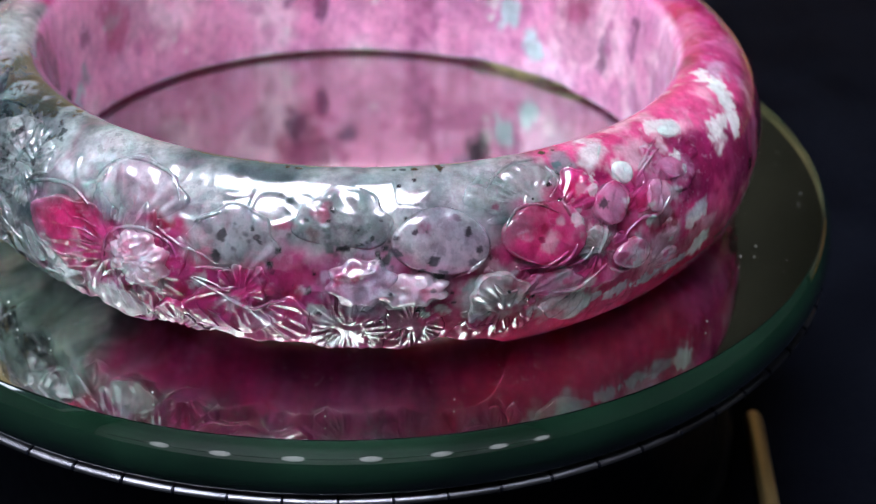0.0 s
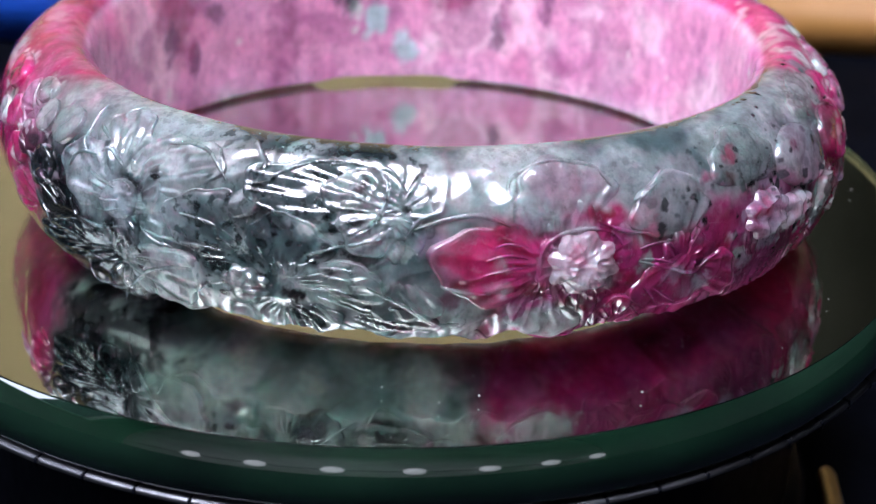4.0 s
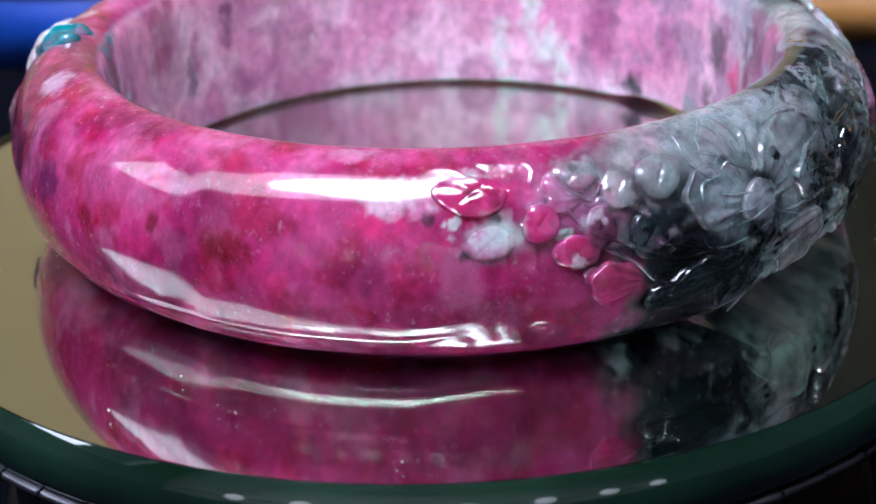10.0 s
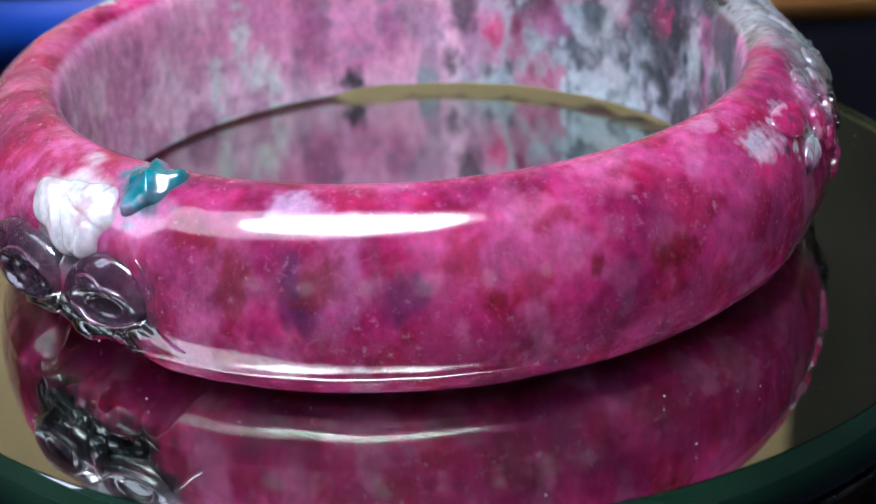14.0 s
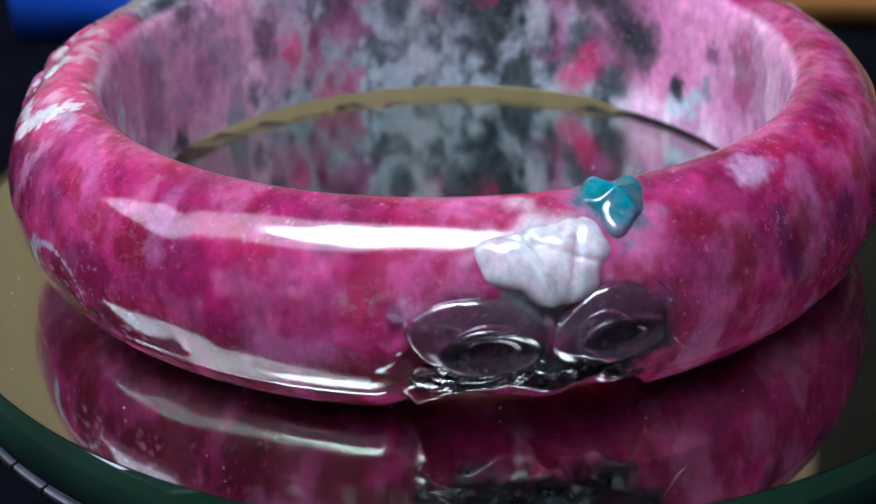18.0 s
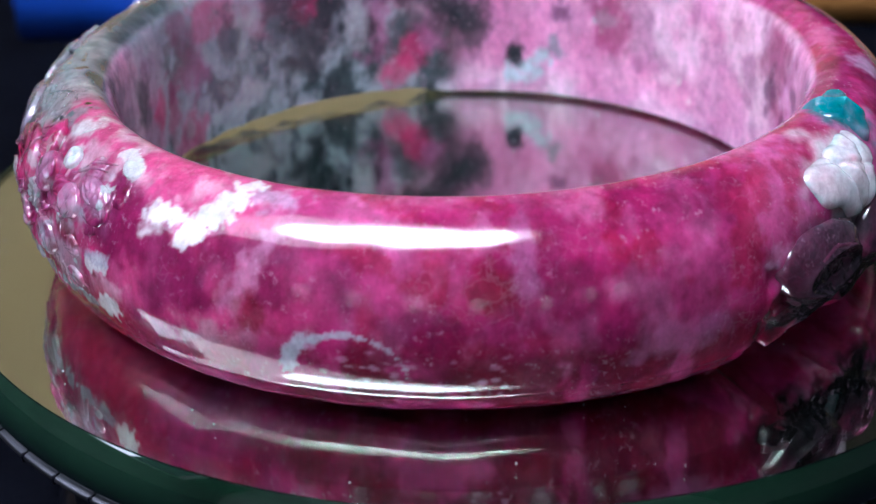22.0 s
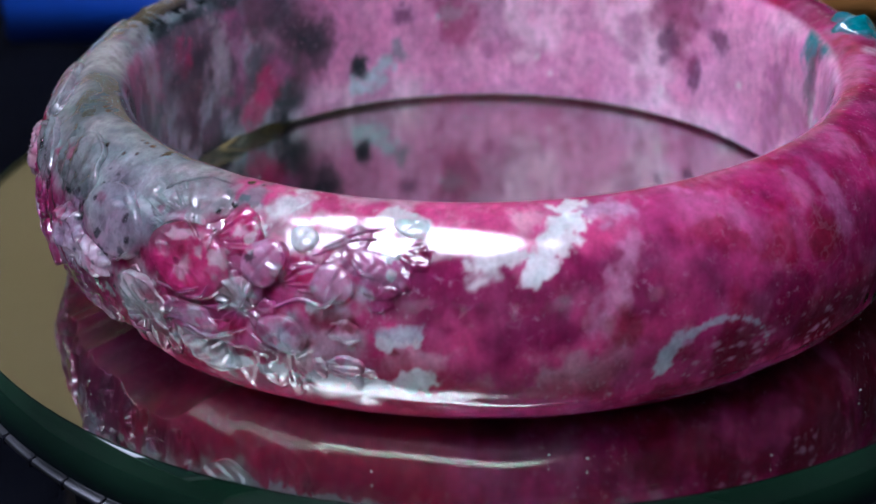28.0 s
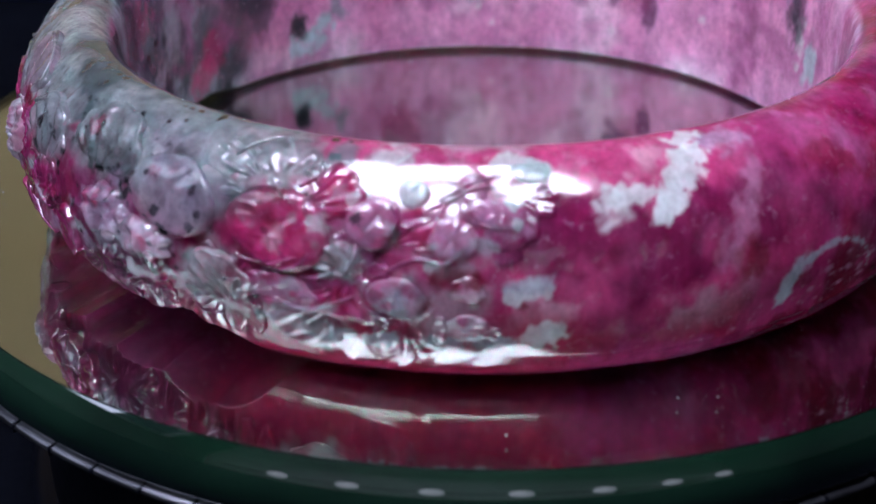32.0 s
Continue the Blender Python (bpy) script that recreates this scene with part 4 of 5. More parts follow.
# carved pieces: kind, stone, angle, height, half-width, half-height, turn
# blossom side
for row in (
    ("flower_center", "whitepink", -117.1, 8.8, 2.62, 2.29, 0),
    ("petal", "clearpink", -118.6, 13.9, 3.78, 2.45, 0),
    ("petal", "pink", -127.4, 9.1, 3.95, 3.07, 10),
    ("petal", "greyspot", -105.3, 11.9, 3.44, 2.46, -10),
    ("petal", "magenta", -105.7, 6.0, 3.37, 2.22, -20),
    ("petal", "clear", -120.6, 4.3, 2.99, 1.52, 20),
    ("petal", "magenta", -112.2, 3.9, 2.35, 1.82, 0),
    ("petal", "magenta", -99.0, 5.6, 2.09, 1.88, -25),
    ("petal", "clear", -141.1, 13.7, 3.01, 2.16, 15),
    ("petal", "clear", -159.4, 13.8, 4.05, 3.36, 20),
    ("petal", "moss", -149.7, 10.0, 3.30, 1.99, 0),
    ("petal", "clear", -136.5, 6.1, 2.65, 1.61, 20),
    ("petal", "clear", -142.1, 7.2, 2.10, 1.73, 25),
    ("petal", "clear", -174.0, 14.6, 2.48, 2.33, 0),
    ("petal", "pale", -177.2, 11.5, 2.94, 2.87, 20),
    ("petal", "clear", -164.8, 13.8, 3.83, 2.45, 0),
    ("petal", "moss", -147.2, 13.6, 4.92, 2.79, 0),
    ("petal", "clear", -165.4, 5.4, 3.80, 2.52, 0),
):
    MOTIFS.append(row)
# blossom side
for row in (
    ("bead", "pale", -171.8, 10.3, 1.8, 1.5, 0),
    ("petal", "moss", -159.3, 10.4, 3.28, 2.68, 15),
    ("knob", "clear", -154.4, 6.2, 1.87, 1.61, 0),
    ("petal", "clear", -144.0, 7.6, 3.44, 1.41, -25),
    ("petal", "dark", -146.9, 4.1, 2.23, 1.52, -30),
    ("petal", "clear", -150.6, 3.5, 1.60, 1.51, 5),
    ("petal", "dark", -138.2, 4.7, 3.09, 1.53, -10),
    ("petal", "clear", -140.5, 11.8, 2.44, 2.14, -20),
    ("petal", "dark", -174.0, 4.0, 2.61, 2.14, 20),
    ("petal", "dark", 180.0, 5.3, 2.78, 1.88, 25),
    ("petal", "dark", 178.6, 4.9, 3.65, 1.85, 0),
):
    MOTIFS.append(row)
# small fruits
for row in (
    ("fruit", "lavender", -80.7, 12.1, 3.58, 2.78, 0),
    ("petal", "grey", -92.3, 13.7, 3.59, 2.50, 0),
    ("knob", "lavender", -90.1, 9.1, 2.61, 1.96, 0),
    ("petal", "clear", -73.8, 14.8, 2.12, 1.48, 0),
    ("bead", "white", -42.0, 15.3, 1.32, 0.86, 0),
    ("petal", "clear", -68.3, 15.2, 2.46, 1.44, 0),
    ("fruit", "pink", -67.5, 11.6, 3.59, 2.62, 0),
    ("petal", "pink", -62.0, 14.0, 1.69, 1.92, 0),
    ("bead", "white", -54.0, 14.3, 1.02, 0.93, 0),
    ("bead", "lpink", -57.8, 12.6, 1.65, 1.74, 0),
    ("petal", "pink", -53.0, 12.0, 1.76, 1.07, 10),
    ("bead", "lpink", -49.9, 11.9, 1.44, 1.47, 0),
    ("leaf", "lpink", -45.9, 13.3, 1.97, 1.33, -15),
    ("bead", "frost", -55.2, 8.0, 1.89, 1.35, 0),
    ("petal", "pink", -60.4, 7.3, 2.40, 1.30, 10),
    ("petal", "lpink", -66.8, 7.2, 2.62, 1.30, 10),
    ("petal", "clear", -61.1, 10.0, 1.81, 1.21, -20),
    ("knob", "whitepink", -84.4, 8.4, 2.85, 1.48, 0),
):
    MOTIFS.append(row)
# small fruits
for row in (
    ("petal", "tealgrey", -62.4, 15.6, 0.96, 1.42, 0),
    ("petal", "white", -57.3, 15.6, 1.47, 1.42, 0),
    ("petal", "clear", -64.0, 4.9, 2.63, 1.51, 10),
    ("petal", "clear", -73.9, 7.2, 2.48, 1.97, 20),
):
    MOTIFS.append(row)
# leaf and gourd
for row in (
    ("bead", "pink", 132.1, 7.5, 0.63, 0.70, 0),
    ("bead", "lpink", 139.4, 15.7, 1.52, 1.11, 0),
    ("petal", "pink", 142.7, 12.2, 2.20, 1.00, 10),
    ("gourd", "white", 53.9, 13.0, 4.3, 3.1, 0),
    ("stem", "teal", 63.2, 15.5, 2.3, 2.7, 35),
    ("lobe", "smoky", 46.3, 8.0, 4.9, 3.1, 8),
    ("lobe", "smoky", 60.2, 8.0, 4.3, 2.9, -12),
    ("bead", "lpink", 38.4, 10.0, 1.46, 0.81, 0),
    ("bead", "dark", 54.3, 5.7, 1.65, 1.22, 0),
    ("bead", "black", 57.8, 5.0, 1.36, 1.21, 0),
    ("bead", "black", 44.4, 4.5, 3.4, 1.2, 0),
    ("bead", "dark", 64.7, 6.3, 1.76, 1.4, 30),
):
    MOTIFS.append(row)
# berry side
for row in (
    ("bead", "clear", 175.3, 13.7, 1.65, 1.83, 0),
    ("bead", "clear", 165.5, 14.6, 1.70, 1.15, 0),
    ("bead", "pink", 153.1, 13.9, 2.73, 1.51, 5),
    ("bead", "pink", 160.6, 11.9, 1.44, 1.36, 0),
    ("bead", "pink", 164.3, 9.7, 1.61, 1.21, 5),
    ("petal", "pink", 168.8, 6.8, 2.07, 1.73, 0),
    ("bead", "clear", 170.1, 13.4, 1.32, 1.59, 0),
    ("bead", "pinkdark", 167.2, 11.1, 1.31, 1.47, 0),
    ("bead", "dark", 172.8, 10.0, 1.61, 1.59, 0),
    ("petal", "lpink", 163.7, 13.7, 1.72, 1.55, 20),
    ("bead", "lpink", 147.8, 13.3, 1.29, 0.65, 0),
    ("bead", "lpink", 154.9, 10.8, 1.90, 1.13, 0),
):
    MOTIFS.append(row)

pts, nu, nv = ring_points()
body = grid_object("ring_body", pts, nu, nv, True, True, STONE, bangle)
body.location = (OFF[0] * MM, OFF[1] * MM, 0)

def on_ring(at, s, lift):
    """Points of the ring's outside at angles (degrees) and lengths down from its top edge, lifted by so many millimetres."""
    r, z = np.interp(s, LENGTH, OUTER[:, 0]), np.interp(s, LENGTH, OUTER[:, 1])
    z = z + np.minimum(s, 0) * 0.25
    r = r + np.minimum(s, 0) * 0.97
    d = 0.15
    tr = np.interp(s + d, LENGTH, OUTER[:, 0]) - np.interp(s - d, LENGTH, OUTER[:, 0])
    tz = np.interp(s + d, LENGTH, OUTER[:, 1]) - np.interp(s - d, LENGTH, OUTER[:, 1])
    size = np.hypot(tr, tz)
    nr, nz = np.where(size < 0.05, 0.1, -tz / np.maximum(size, 1e-6)), np.where(size < 0.05, 1.0, tr / np.maximum(size, 1e-6))
    r, z = r + nr * lift, z + nz * lift
    a = np.radians(at)
    return np.stack([r * np.cos(a), r * np.sin(a), np.maximum(z, 0.02)], -1)


NAMES = {"flower_center": "flower_center", "petal": "petal", "bead": "bead", "fruit": "fruit", "knob": "flower_center",
         "gourd": "gourd", "stem": "stem", "lobe": "lobe", "leaf": "leaf"}
HEIGHT = {"flower_center": 0.9, "petal": 0.85, "bead": 0.75, "fruit": 0.62, "knob": 0.8, "gourd": 1.2, "stem": 1.1, "lobe": 1.15, "leaf": 0.45}
SAY = {"white": "milky white stone", "pink": "bright pink stone", "clear": "clear grey quartz", "teal": "deep teal stone",
       "smoky": "smoky grey and violet quartz", "lavender": "lavender grey quartz with black specks", "moss": "grey quartz full of dark moss"}


def motif(kind, tint, at, z, wide, high, angle):
    """One carved piece standing out of the ring, at an angle and a height, with half-sizes in millimetres."""
    ns, nr = (96, 30) if wide > 1.3 else (48, 16)
    wide, high = wide * 1.15, high * 1.15
    psi = np.linspace(0, 2 * np.pi, ns, endpoint=False)[:, None]
    rho = np.linspace(0, 1, nr)[None, :] ** 0.8
    shape = np.ones_like(psi)
    if kind == "petal":
        shape = 1 + 0.10 * np.cos(psi * 3 + at) + 0.05 * np.cos(psi * 7)
    elif kind == "leaf":
        shape = 0.72 + 0.4 * np.abs(np.cos(psi)) ** 1.5
    elif kind == "gourd":
        shape = 1 + 0.08 * np.cos(2 * psi) - 0.15 * np.cos(3 * psi + 0.7) + 0.05 * np.cos(7 * psi)
    elif kind == "stem":
        shape = 1 + 0.16 * np.cos(3 * psi + 1) + 0.10 * np.cos(5 * psi)
    elif kind in ("knob", "flower_center"):
        shape = 1 + 0.09 * np.cos(psi * 8 + at)
    elif kind in ("bead", "fruit", "lobe"):
        shape = 1 + 0.07 * np.cos(2 * psi + at) + 0.05 * np.cos(3 * psi + 2 * at)
    u, v = rho * np.cos(psi) * shape, rho * np.sin(psi) * shape
    c, s = math.cos(math.radians(angle)), math.sin(math.radians(angle))
    u, v = u * c - v * s, u * s + v * c
    dome = 0.8 * np.clip(1 - rho ** 2.6, 0, 1) ** 0.6 + 0 * psi
    lip = np.exp(-((rho - 0.86) / 0.07) ** 2)
    # a petal sinks into the ground on the side of its flower's heart
    hearts = [(((fa - at + 180) % 360 - 180) * 0.66, fz - z) for fa, fz, _, _ in FANS]
    hx, hz = min(hearts, key=lambda h: math.hypot(*h))
    lean = np.cos(np.arctan2(v, u) - math.atan2(-hz, -hx)) * np.minimum(np.hypot(u, v), 1)
    if kind == "petal":
        reach = max(math.hypot(hx, hz), 0.1)
        fan = np.arctan2(v - 1.35 * hz / reach, u - 1.35 * hx / reach)
        dome = np.clip(1 - rho ** 14, 0, 1) * (0.34 + 0.05 * rho ** 2 + 0.34 * lean) + 0.34 * np.exp(-((rho - 0.88) / 0.05) ** 2) * (0.6 + 0.4 * lean) \
            + 0.10 * np.cos(22 * fan + 1.5 * np.sin(3 * v + at)) * (1 - rho ** 5) * step(rho, 0.1, 0.5)
    elif kind == "leaf":
        dome = np.clip(1 - rho ** 8, 0, 1) * 0.6 + 0.3 * lip + 0.12 * np.cos(16 * u + 8 * np.abs(v)) * (1 - rho)
    elif kind in ("bead", "fruit"):
        dome = 0.62 * np.clip(1 - rho ** 7, 0, 1) ** 0.8 + 0.22 * np.exp(-((rho - 0.84) / 0.06) ** 2) * (0.7 + 0.3 * np.cos(psi + at)) \
            + 0.10 * np.abs(np.sin(2.4 * u + 3.1 * v + at)) * (1 - rho ** 3) - 0.14 * np.exp(-((u * 0.8 - v * 0.6) / 0.10) ** 2) * (1 - rho)
    elif kind == "lobe":
        # a hollow oval with folded lips inside a broad smooth rim
        hollow = np.hypot(u - 0.12, (v + 0.16) * 1.5)
        dome = dome * (1 - 0.45 * (1 - step(hollow, 0.25, 0.62))) + 0.16 * np.exp(-((hollow - 0.62) / 0.06) ** 2) + 0.12 * np.exp(-((hollow - 0.36) / 0.05) ** 2) \
            + 0.12 * np.exp(-((v + 0.5 - 0.35 * u * u) / 0.07) ** 2) * (1 - rho ** 4) + 0.06 * lip
    elif kind == "gourd":
        dome = dome * (1 - 0.42 * np.exp(-((u + 0.15 + 0.3 * v) / 0.06) ** 2) - 0.36 * np.exp(-((u - 0.35 - 0.2 * v) / 0.06) ** 2) - 0.2 * np.exp(-((v - 0.2 + 0.5 * u) / 0.05) ** 2)) \
            + 0.06 * np.cos(9 * u - 6 * v) * (1 - rho) + 0.04 * np.cos(21 * u + 13 * v) * (1 - rho)
    elif kind == "stem":
        dome = 0.6 * np.clip(1 - rho ** 4, 0, 1) + 0.32 * (1 - np.abs(np.sin(3.2 * u + 2.0 * v))) * (1 - rho ** 3) + 0.2 * (1 - np.abs(np.sin(4 * v - u))) * (1 - rho ** 3)
    elif kind in ("knob", "flower_center"):
        flat = np.stack([u * wide + at, v * high, 0 * u], -1).reshape(-1, 3)
        cell = 1 - 2 * np.abs(cloud(flat, 1.5, 2, 81) - 0.5).reshape(u.shape) * 3
        dome = dome * 0.75 + 0.26 * cell * (1 - rho ** 4) + 0.10 * np.cos(10 * psi + at) * rho ** 2 * (1 - rho ** 6)
    top_s = float(np.interp(-z, -OUTER[:, 1], LENGTH))
    tall = HEIGHT[kind] * min(wide, high, 2.2) * (1.0 if tint else 0.8) * (0.5 if kind in ("petal", "leaf") else 0.62)
    r0 = float(np.interp(top_s, LENGTH, OUTER[:, 0]))
    p = on_ring(at + np.degrees(u * wide / r0), top_s - v * high, dome * tall - 0.45 - 1.5 * rho ** 14)
    p = p.reshape(-1, 3)
    p = p + ((cloud(p, 2.0, 2, 61) - 0.5) * 0.25 + 0.7 * engraving(p) * carved(p))[:, None] * (p / np.linalg.norm(p, axis=1)[:, None])
    p[:, 2] = np.maximum(p[:, 2], lower_edge(p) * 1.02)
    ob = grid_object(NAMES[kind], p, ns, nr, True, False, STONE, bangle, SAY.get(tint or "", ""), tint)
    ob.location = body.location
    return ob


for row in MOTIFS:
    motif(*row)
# a wreath of long petals round each flower's heart
rng = random.Random(11)
for at, z, reach, count in FANS:
    n = 7 if reach < 4.5 else 9
    s0 = float(np.interp(-z, -OUTER[:, 1], LENGTH))
    for k in range(n):
        a = 2 * math.pi * (k + rng.uniform(-0.4, 0.4)) / n
        far = reach * rng.uniform(0.36, 0.66)
        s1 = s0 - far * math.sin(a)
        if s1 < 3.2 or s1 > LENGTH[-1] - 5.5:
            continue
        motif("petal", None, at + far * math.cos(a) * 1.52, float(np.interp(s1, LENGTH, OUTER[:, 1])),
              reach * 1.55 / n * rng.uniform(0.8, 1.1), reach * rng.uniform(0.3, 0.42), math.degrees(a) - 90)

# small buds, curls and leaves that fill the ground between the larger pieces
for a0, a1, z0, z1, count in ((-77, -42, 5.0, 15.0, 30), (-136, -77, 4.0, 8.5, 22), (150, 180, 7.0, 15.0, 14), (-176, -138, 5.0, 14.5, 14), (38, 62, 3.6, 5.6, 9)):
    for k in range(count):
        w = rng.uniform(0.5, 1.15)
        motif(rng.choice(("petal", "petal", "leaf", "petal", "bead")), None, rng.uniform(a0, a1), rng.uniform(z0, z1), w * rng.uniform(0.9, 1.6), w * rng.uniform(0.6, 0.9), rng.uniform(-60, 60))

# thin raised stems that curl round the carved pieces: tint, half-thickness, angles and heights
VINES = []
VINES += (
    (None, 0.34, ((163.4, 12.8), (165.9, 11.2), (170.8, 9.5), (177.0, 7.6))),
    (None, 0.27, ((177.5, 7.7), (181.3, 7.7), (185.3, 7.6), (189.7, 8.5))),
    (None, 0.27, ((192.5, 8.7), (195.8, 8.5), (200.3, 8.7), (202.8, 8.6))),
    (None, 0.27, ((193.0, 14.7), (196.4, 14.9), (199.4, 14.6), (202.4, 13.4))),
    (None, 0.27, ((204.6, 13.4), (207.1, 13.7), (209.4, 14.6), (214.6, 15.3), (219.9, 15.0))),
    (None, 0.27, ((220.2, 14.9), (221.1, 14.0), (220.2, 12.2), (217.1, 11.0))),
    (None, 0.27, ((212.4, 9.3), (214.7, 9.8), (217.1, 10.3), (220.8, 10.9))),
    (None, 0.27, ((223.5, 11.2), (224.9, 12.3), (227.2, 12.8))),
    (None, 0.34, ((222.9, 7.2), (224.6, 5.7), (227.1, 4.4))),
    (None, 0.20, ((214.2, 8.5), (216.0, 8.6), (217.9, 8.5))),
)
VINES += (
    (None, 0.20, ((213.9, 7.9), (216.0, 7.9), (218.1, 7.7))),
    (None, 0.20, ((213.9, 6.9), (216.3, 6.9), (218.5, 6.4))),
    (None, 0.20, ((214.0, 6.1), (216.4, 5.7), (219.2, 4.8))),
    (None, 0.20, ((213.7, 5.4), (215.6, 4.3), (218.1, 3.2))),
    (None, 0.20, ((213.1, 3.8), (214.4, 2.7), (216.1, 1.6))),
    (None, 0.20, ((183.0, 11.5), (185.1, 11.2), (187.8, 11.1))),
    (None, 0.20, ((184.3, 9.9), (186.6, 10.0), (188.7, 10.3))),
    (None, 0.20, ((184.5, 8.9), (186.7, 9.2), (189.2, 9.8))),
    (None, 0.20, ((182.0, 6.7), (183.7, 6.8), (186.0, 6.9))),
    (None, 0.20, ((181.4, 4.8), (183.5, 4.9), (185.4, 4.6))),
)
VINES += (
    (None, 0.27, ((186.3, 1.3), (192.1, 4.9), (195.7, 6.2), (199.0, 6.8))),
    (None, 0.27, ((192.6, 4.3), (194.0, 2.5), (196.5, 1.8), (199.6, 2.6))),
    (None, 0.27, ((197.5, 10.7), (200.1, 10.6), (202.0, 10.4))),
    (None, 0.27, ((183.7, 13.1), (185.0, 13.4), (187.5, 12.7))),
    (None, 0.27, ((234.7, 13.8), (235.4, 14.7), (238.5, 15.2), (242.5, 15.2), (245.7, 14.8), (247.3, 13.7))),
    (None, 0.27, ((249.5, 12.6), (251.1, 13.0), (253.0, 13.5))),
    (None, 0.34, ((224.2, 11.6), (227.9, 12.4), (231.6, 12.6), (234.8, 11.8))),
    (None, 0.27, ((219.4, 7.4), (223.9, 5.7), (226.8, 4.4), (229.4, 4.3))),
    (None, 0.27, ((227.2, 7.7), (229.6, 7.2), (232.6, 7.0))),
    (None, 0.27, ((238.0, 8.2), (238.2, 9.8), (239.6, 10.8), (243.1, 11.3), (246.7, 10.7), (248.0, 9.4))),
)
VINES += (
    (None, 0.27, ((249.7, 8.3), (253.3, 7.4), (257.2, 6.4), (259.6, 7.1), (261.2, 7.5))),
    (None, 0.27, ((244.9, 11.7), (247.9, 10.8), (251.5, 10.3))),
    (None, 0.20, ((250.0, 9.2), (252.4, 9.4), (254.8, 9.4))),
    (None, 0.20, ((250.0, 8.4), (252.1, 8.1), (254.5, 7.6))),
    (None, 0.20, ((250.4, 6.2), (251.8, 5.1), (253.2, 4.0))),
    (None, 0.20, ((251.7, 5.9), (254.0, 4.8), (256.6, 3.3))),
    (None, 0.20, ((248.7, 5.0), (250.1, 3.9), (251.6, 2.8))),
    (None, 0.20, ((232.0, 9.5), (234.3, 9.8), (236.7, 9.5))),
    (None, 0.20, ((232.0, 8.5), (234.4, 8.8), (236.7, 8.9))),
    (None, 0.20, ((233.1, 10.5), (234.9, 10.6), (236.7, 10.3))),
)
VINES += (
    (None, 0.27, ((231.1, 3.4), (232.8, 2.3), (234.8, 2.6))),
    (None, 0.27, ((237.9, 2.7), (240.7, 2.4), (243.2, 2.3))),
    (None, 0.27, ((244.3, 3.5), (246.0, 2.2), (248.6, 1.9))),
    (None, 0.27, ((219.3, 3.7), (220.7, 2.1), (223.1, 2.9))),
    (None, 0.27, ((179.6, 15.4), (179.7, 14.4), (180.7, 13.2), (182.1, 12.6))),
    (None, 0.27, ((179.6, 11.3), (180.4, 12.5), (183.4, 12.8))),
    (None, 0.27, ((179.8, 8.8), (181.2, 7.7), (184.3, 7.1))),
    (None, 0.34, ((167.6, 9.6), (171.2, 8.1), (173.5, 6.5), (176.8, 5.6))),
    (None, 0.27, ((163.2, 14.5), (164.8, 13.5), (166.8, 12.9))),
    (None, 0.27, ((167.4, 14.7), (168.2, 13.9), (167.4, 13.3))),
)
VINES += (
    (None, 0.27, ((173.6, 9.5), (175.3, 8.9), (177.1, 8.2))),
    (None, 0.27, ((181.3, 14.5), (182.8, 14.2), (184.3, 13.9))),
    (None, 0.27, ((191.8, 8.8), (193.7, 8.2), (196.4, 7.8))),
    (None, 0.27, ((287.2, 12.6), (289.0, 13.6), (291.7, 13.7), (294.2, 12.9))),
    (None, 0.27, ((288.5, 9.2), (291.7, 9.2), (294.9, 10.0))),
    (None, 0.27, ((291.7, 8.8), (294.9, 9.4), (296.1, 10.4))),
    (None, 0.27, ((280.5, 9.2), (282.4, 9.8), (284.2, 10.6))),
    (None, 0.27, ((295.6, 12.5), (295.3, 13.5), (296.0, 13.8))),
    (None, 0.34, ((300.2, 11.6), (300.7, 10.6), (299.5, 9.0))),
    (None, 0.27, ((294.9, 8.6), (297.4, 8.9), (298.8, 9.7))),
)
VINES += (
    (None, 0.27, ((292.9, 6.7), (296.7, 6.6), (300.9, 7.9))),
    (None, 0.27, ((303.2, 9.5), (306.6, 10.6), (309.3, 10.4), (311.5, 11.5))),
    (None, 0.27, ((301.2, 7.4), (303.7, 6.5), (307.1, 6.9))),
    (None, 0.27, ((303.8, 13.7), (304.7, 13.0), (304.3, 12.2))),
    (None, 0.27, ((308.4, 14.0), (311.8, 14.8), (315.0, 15.2))),
    (None, 0.27, ((307.4, 13.5), (311.3, 14.4), (314.2, 14.7))),
    (None, 0.27, ((311.8, 13.5), (313.1, 12.8), (314.8, 12.5))),
    (None, 0.27, ((285.7, 14.9), (287.6, 15.5), (290.3, 15.7), (293.9, 15.7))),
    (None, 0.27, ((295.1, 15.5), (295.9, 14.8), (293.9, 14.0))),
    (None, 0.27, ((285.2, 8.5), (286.6, 7.5), (288.3, 7.6))),
)
VINES += (
    (None, 0.27, ((290.1, 5.9), (289.6, 6.9))),
    (None, 0.27, ((282.3, 4.9), (283.5, 4.2), (285.8, 4.2))),
    (None, 0.27, ((40.6, 2.8), (44.7, 4.1), (47.7, 4.3))),
    (None, 0.27, ((58.9, 3.7), (61.3, 3.3), (64.3, 3.9))),
    (None, 0.27, ((56.6, 7.3), (58.9, 6.3), (61.5, 6.0))),
    (None, 0.27, ((40.9, 3.7), (43.6, 4.6), (48.5, 5.5))),
    (None, 0.27, ((64.8, 11.3), (67.0, 9.7), (67.6, 7.6))),
    (None, 0.27, ((67.3, 6.3), (69.0, 5.1), (70.3, 4.6))),
    (None, 0.27, ((44.0, 8.8), (46.9, 9.3), (51.0, 8.6))),
    (None, 0.27, ((57.2, 9.2), (59.5, 9.5), (62.3, 8.4))),
)


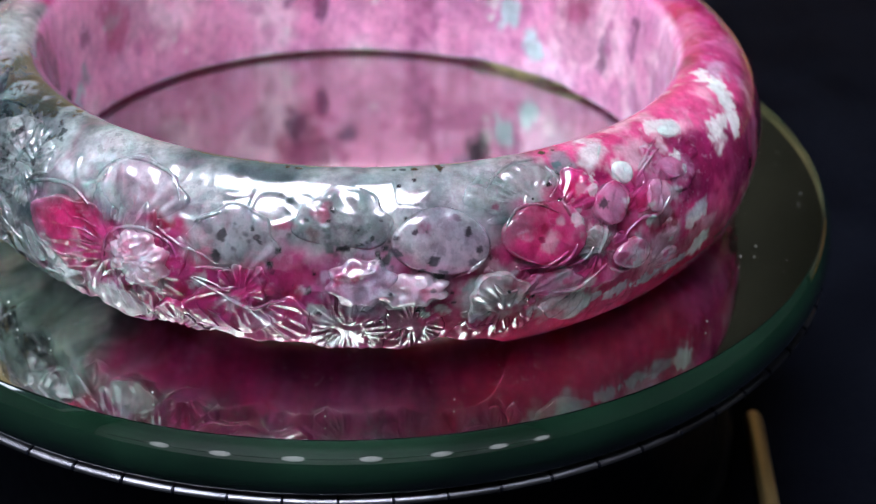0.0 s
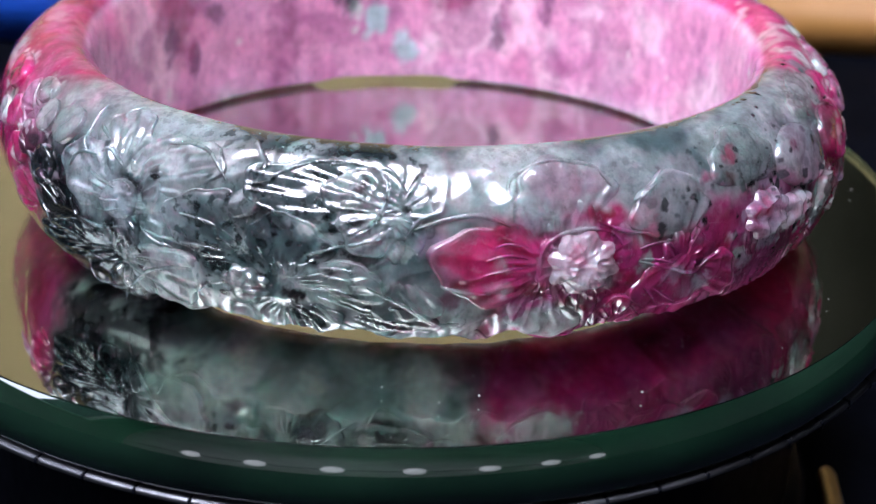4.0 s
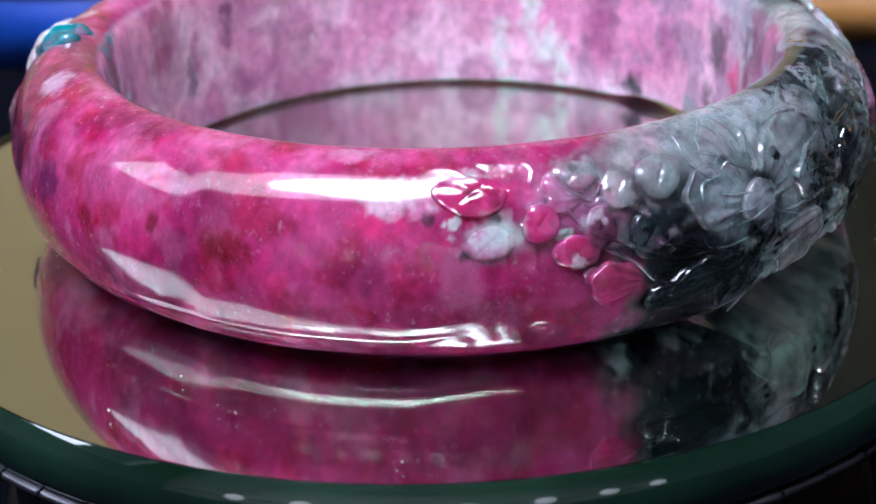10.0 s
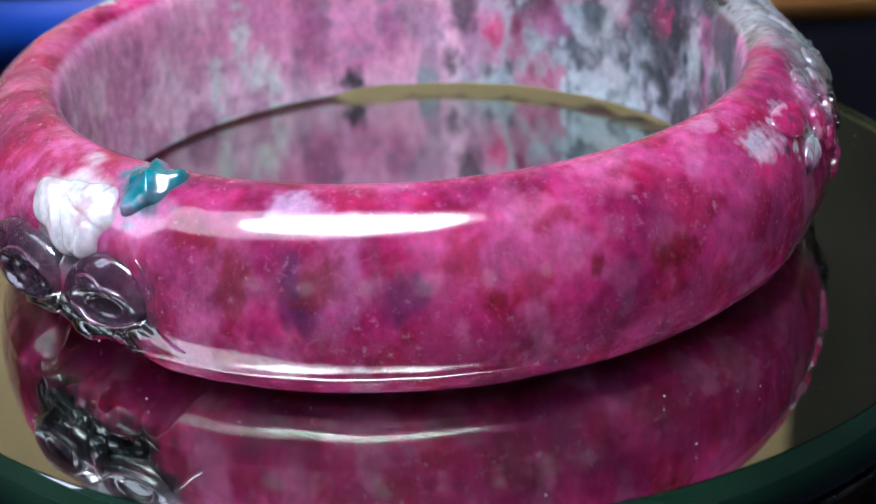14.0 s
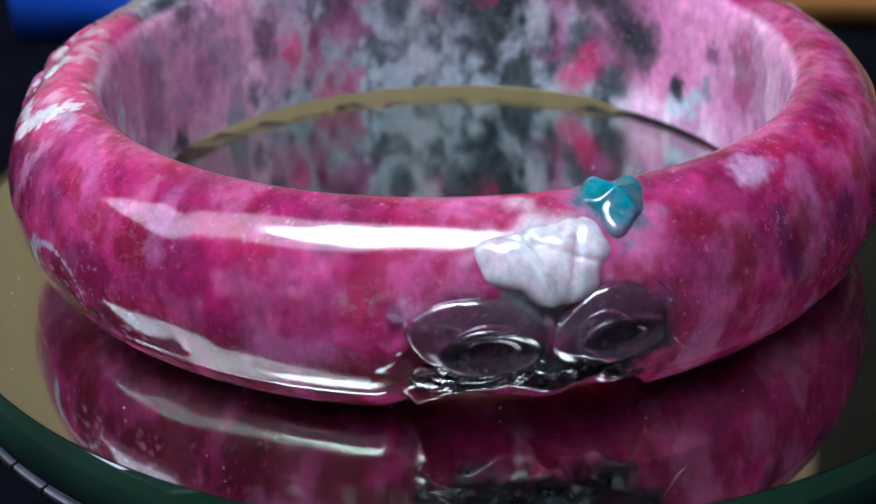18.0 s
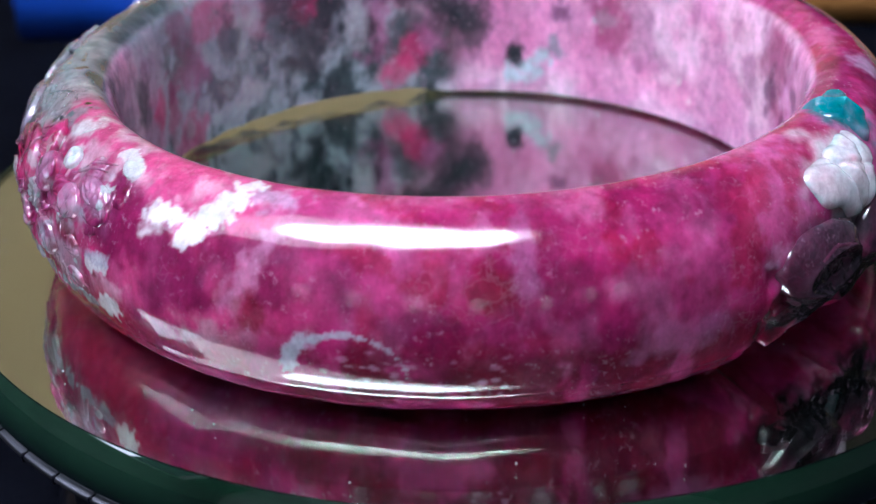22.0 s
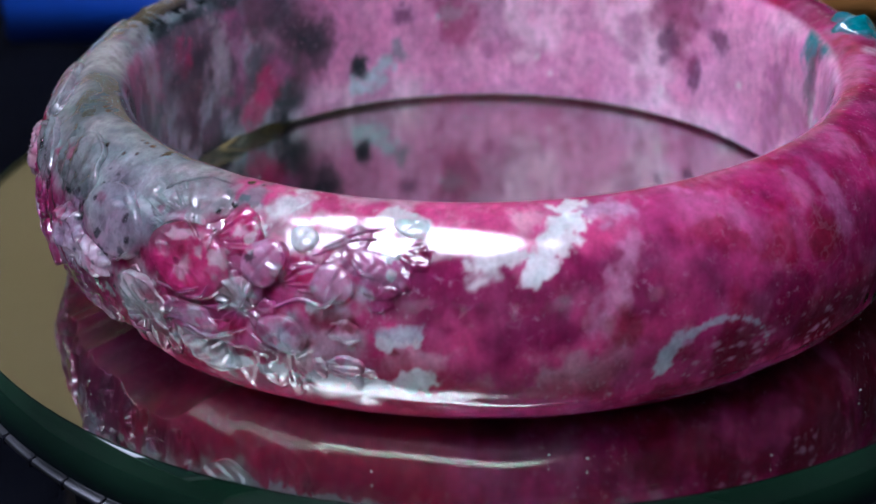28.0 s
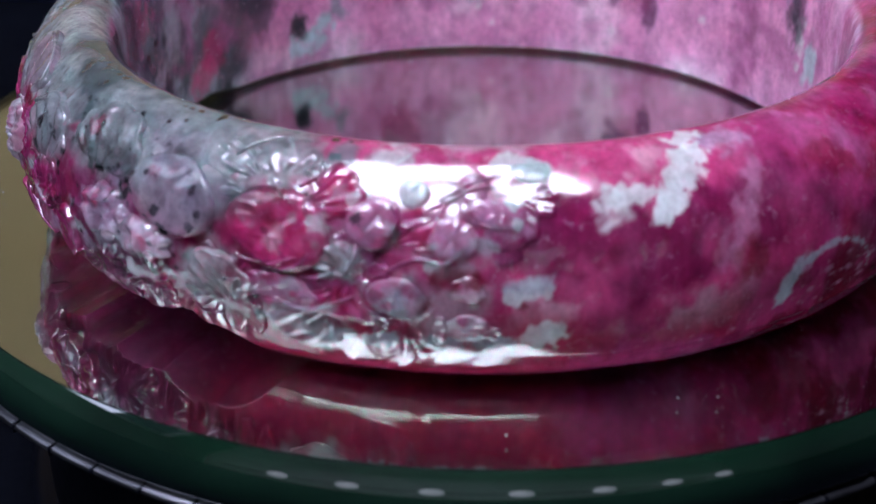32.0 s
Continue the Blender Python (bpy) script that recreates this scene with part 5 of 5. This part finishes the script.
def relief_tree():
    """The stone's surface as built so far, in the ring's own millimetres."""
    corners, sides = [], []
    for ob in bangle.children:
        n = len(ob.data.vertices)
        co = np.empty(n * 3, np.float32)
        ob.data.vertices.foreach_get("co", co)
        idx = np.empty(len(ob.data.polygons) * 4, np.int32)
        ob.data.polygons.foreach_get("vertices", idx)
        co, idx = co.reshape(-1, 3) / MM, idx.reshape(-1, 4)
        r = np.hypot(co[:, 0], co[:, 1])
        idx = idx[(r[idx] > 31.0).all(1)]
        corners.extend(co.tolist())
        sides.extend((idx + len(corners) - n).tolist())
    return BVHTree.FromPolygons(corners, sides)


RELIEF = relief_tree()


def standing(at, s):
    """How far the carved surface stands above the smooth ring at angles and lengths down from the top edge."""
    high = on_ring(at, s, 3.0 + 0 * s)
    way = on_ring(at, s, 0 * s) - high
    out = []
    for p, d in zip(high, way):
        place, _, _, far = RELIEF.ray_cast(Vector(p), Vector(d), 6.0)
        out.append(0.0 if place is None else 3.0 - far)
    out = np.array(out)
    return np.convolve(np.pad(out, 5, mode="edge"), np.ones(11) / 11, mode="valid")


def vine(tint, half, course):
    """A raised stem along a smooth course over the ring's outside."""
    c = np.array(course)
    t = np.linspace(0, len(c) - 1, 60)
    k = np.clip(t.astype(int), 0, len(c) - 2)
    f = (t - k)[:, None]
    f = np.hstack([f, f])
    before, after = c[np.maximum(k - 1, 0)], c[np.minimum(k + 2, len(c) - 1)]
    q = 0.5 * (2 * c[k] + (c[k + 1] - before) * f + (2 * before - 5 * c[k] + 4 * c[k + 1] - after) * f ** 2 + (3 * c[k] - before - 3 * c[k + 1] + after) * f ** 3)
    s = np.interp(-q[:, 1], -OUTER[:, 1], LENGTH)
    line = np.stack([np.radians(q[:, 0]) * 36.5, s], 1)
    run = np.gradient(line, axis=0)
    run /= np.linalg.norm(run, axis=1)[:, None]
    thin = 0.62 * half * np.sin(np.pi * np.linspace(0.06, 0.97, 60)) ** 0.45
    w = np.linspace(0, 2 * np.pi, 10, endpoint=False)
    side, rise = np.outer(thin, np.cos(w)), np.outer(thin, np.sin(w))
    p = on_ring(q[:, :1] + np.degrees(-run[:, 1:] * side / 36.5), s[:, None] + run[:, :1] * side, rise + 0.12 * thin[:, None] + standing(q[:, 0], s)[:, None] + 0 * side)
    ob = grid_object("vine", p.reshape(-1, 3), 60, 10, False, True, STONE, bangle, "thin raised stem", tint)
    ob.location = body.location


for tint, half, course in VINES:
    vine(tint, half, course)

# ---- lamps ----
panel = empty("ceiling_lamp", "white diffused lamp with a milky shade hanging above the table", "lamp", (-0.17, -0.30, 0.90))
part("housing", oval_bm([(0.001, 0.024), (0.4, 0.024), (0.406, 0.03), (0.406, 0.06), (0.34, 0.084), (0.001, 0.084)], 0.55), HOUSING, panel)
part("diffuser", oval_bm([(0.001, -0.012), (0.28, -0.008), (0.35, 0.0052), (0.001, 0.0052)], 0.5), GLOW, panel)
shade = part("shade", oval_bm([(0.001, 0.006), (0.60, 0.006), (0.61, 0.012), (0.600, 0.023), (0.001, 0.023)], 0.45), SHADE, panel)
shade.location = (-0.2, 0, 0)
for x in (-0.3, 0.3):
    part("cord", lathe_at(x, 0.0, 0.0015, 0.06, 0.8), BLACK, panel)
string = empty("wall_lights", "row of small round white lights along the wall", "lights", (0, -1.5, 0.17))
part("rail", box_bm(-1.35, 1.35, 0.0, 0.02, -0.015, 0.015, 0.003), BLACK, string)
for k in range(7):
    bm = bmesh.new()
    bmesh.ops.create_icosphere(bm, subdivisions=3, radius=0.055)
    for v in bm.verts:
        v.co.z *= 2.6
    bulb = part("bulb", bm, BULB, string)
    bulb.location = (-0.88 + 0.37 * k, 0.079, 0)

# ---- what turns ----
TURN = [
    (0, 3.40), (0.5, 8.85), (1, 14.64), (1.5, 20.19), (2, 25.40), (2.5, 31.09),
    (4.5, 53.13), (5, 58.75), (5.5, 64.40), (6, 70.05), (6.5, 75.76), (7, 82.05),
    (7.5, 88.24), (8, 94.54), (8.5, 101.82), (9, 109.21), (9.5, 116.86), (10, 123.80),
    (10.5, 131.12), (11, 137.67), (11.5, 144.61), (12, 151.60), (12.5, 158.22), (13, 165.36),
    (13.5, 172.33), (15.5, 199.76), (16, 206.48), (16.5, 213.05), (17, 219.60), (17.5, 225.93),
    (18, 232.25), (18.5, 238.20), (19, 243.69), (19.5, 249.11), (20, 254.30), (20.5, 259.27),
    (21, 264.03), (21.5, 268.26), (22, 272.46), (22.5, 276.44), (23, 280.18), (23.5, 283.82),
    (24, 287.04), (24.5, 290.32), (25, 293.20), (25.5, 296.05), (27.5, 305.86), (28, 307.87),
    (28.5, 309.84), (29, 311.51), (29.5, 313.16), (30, 314.59), (30.5, 315.95), (31, 317.17),
    (31.5, 318.29), (32, 320.07),
]


def motions():
    walk(bangle, [(t, pose(0, 0, 0, 0, 0, a)) for t, a in TURN])
    walk(mirror, [(t, pose(0, 0, -0.004, 0, 0, a)) for t, a in TURN])
    walk(platter, [(t, pose(0, 0, 0, 0, 0, a)) for t, a in TURN])


motions()
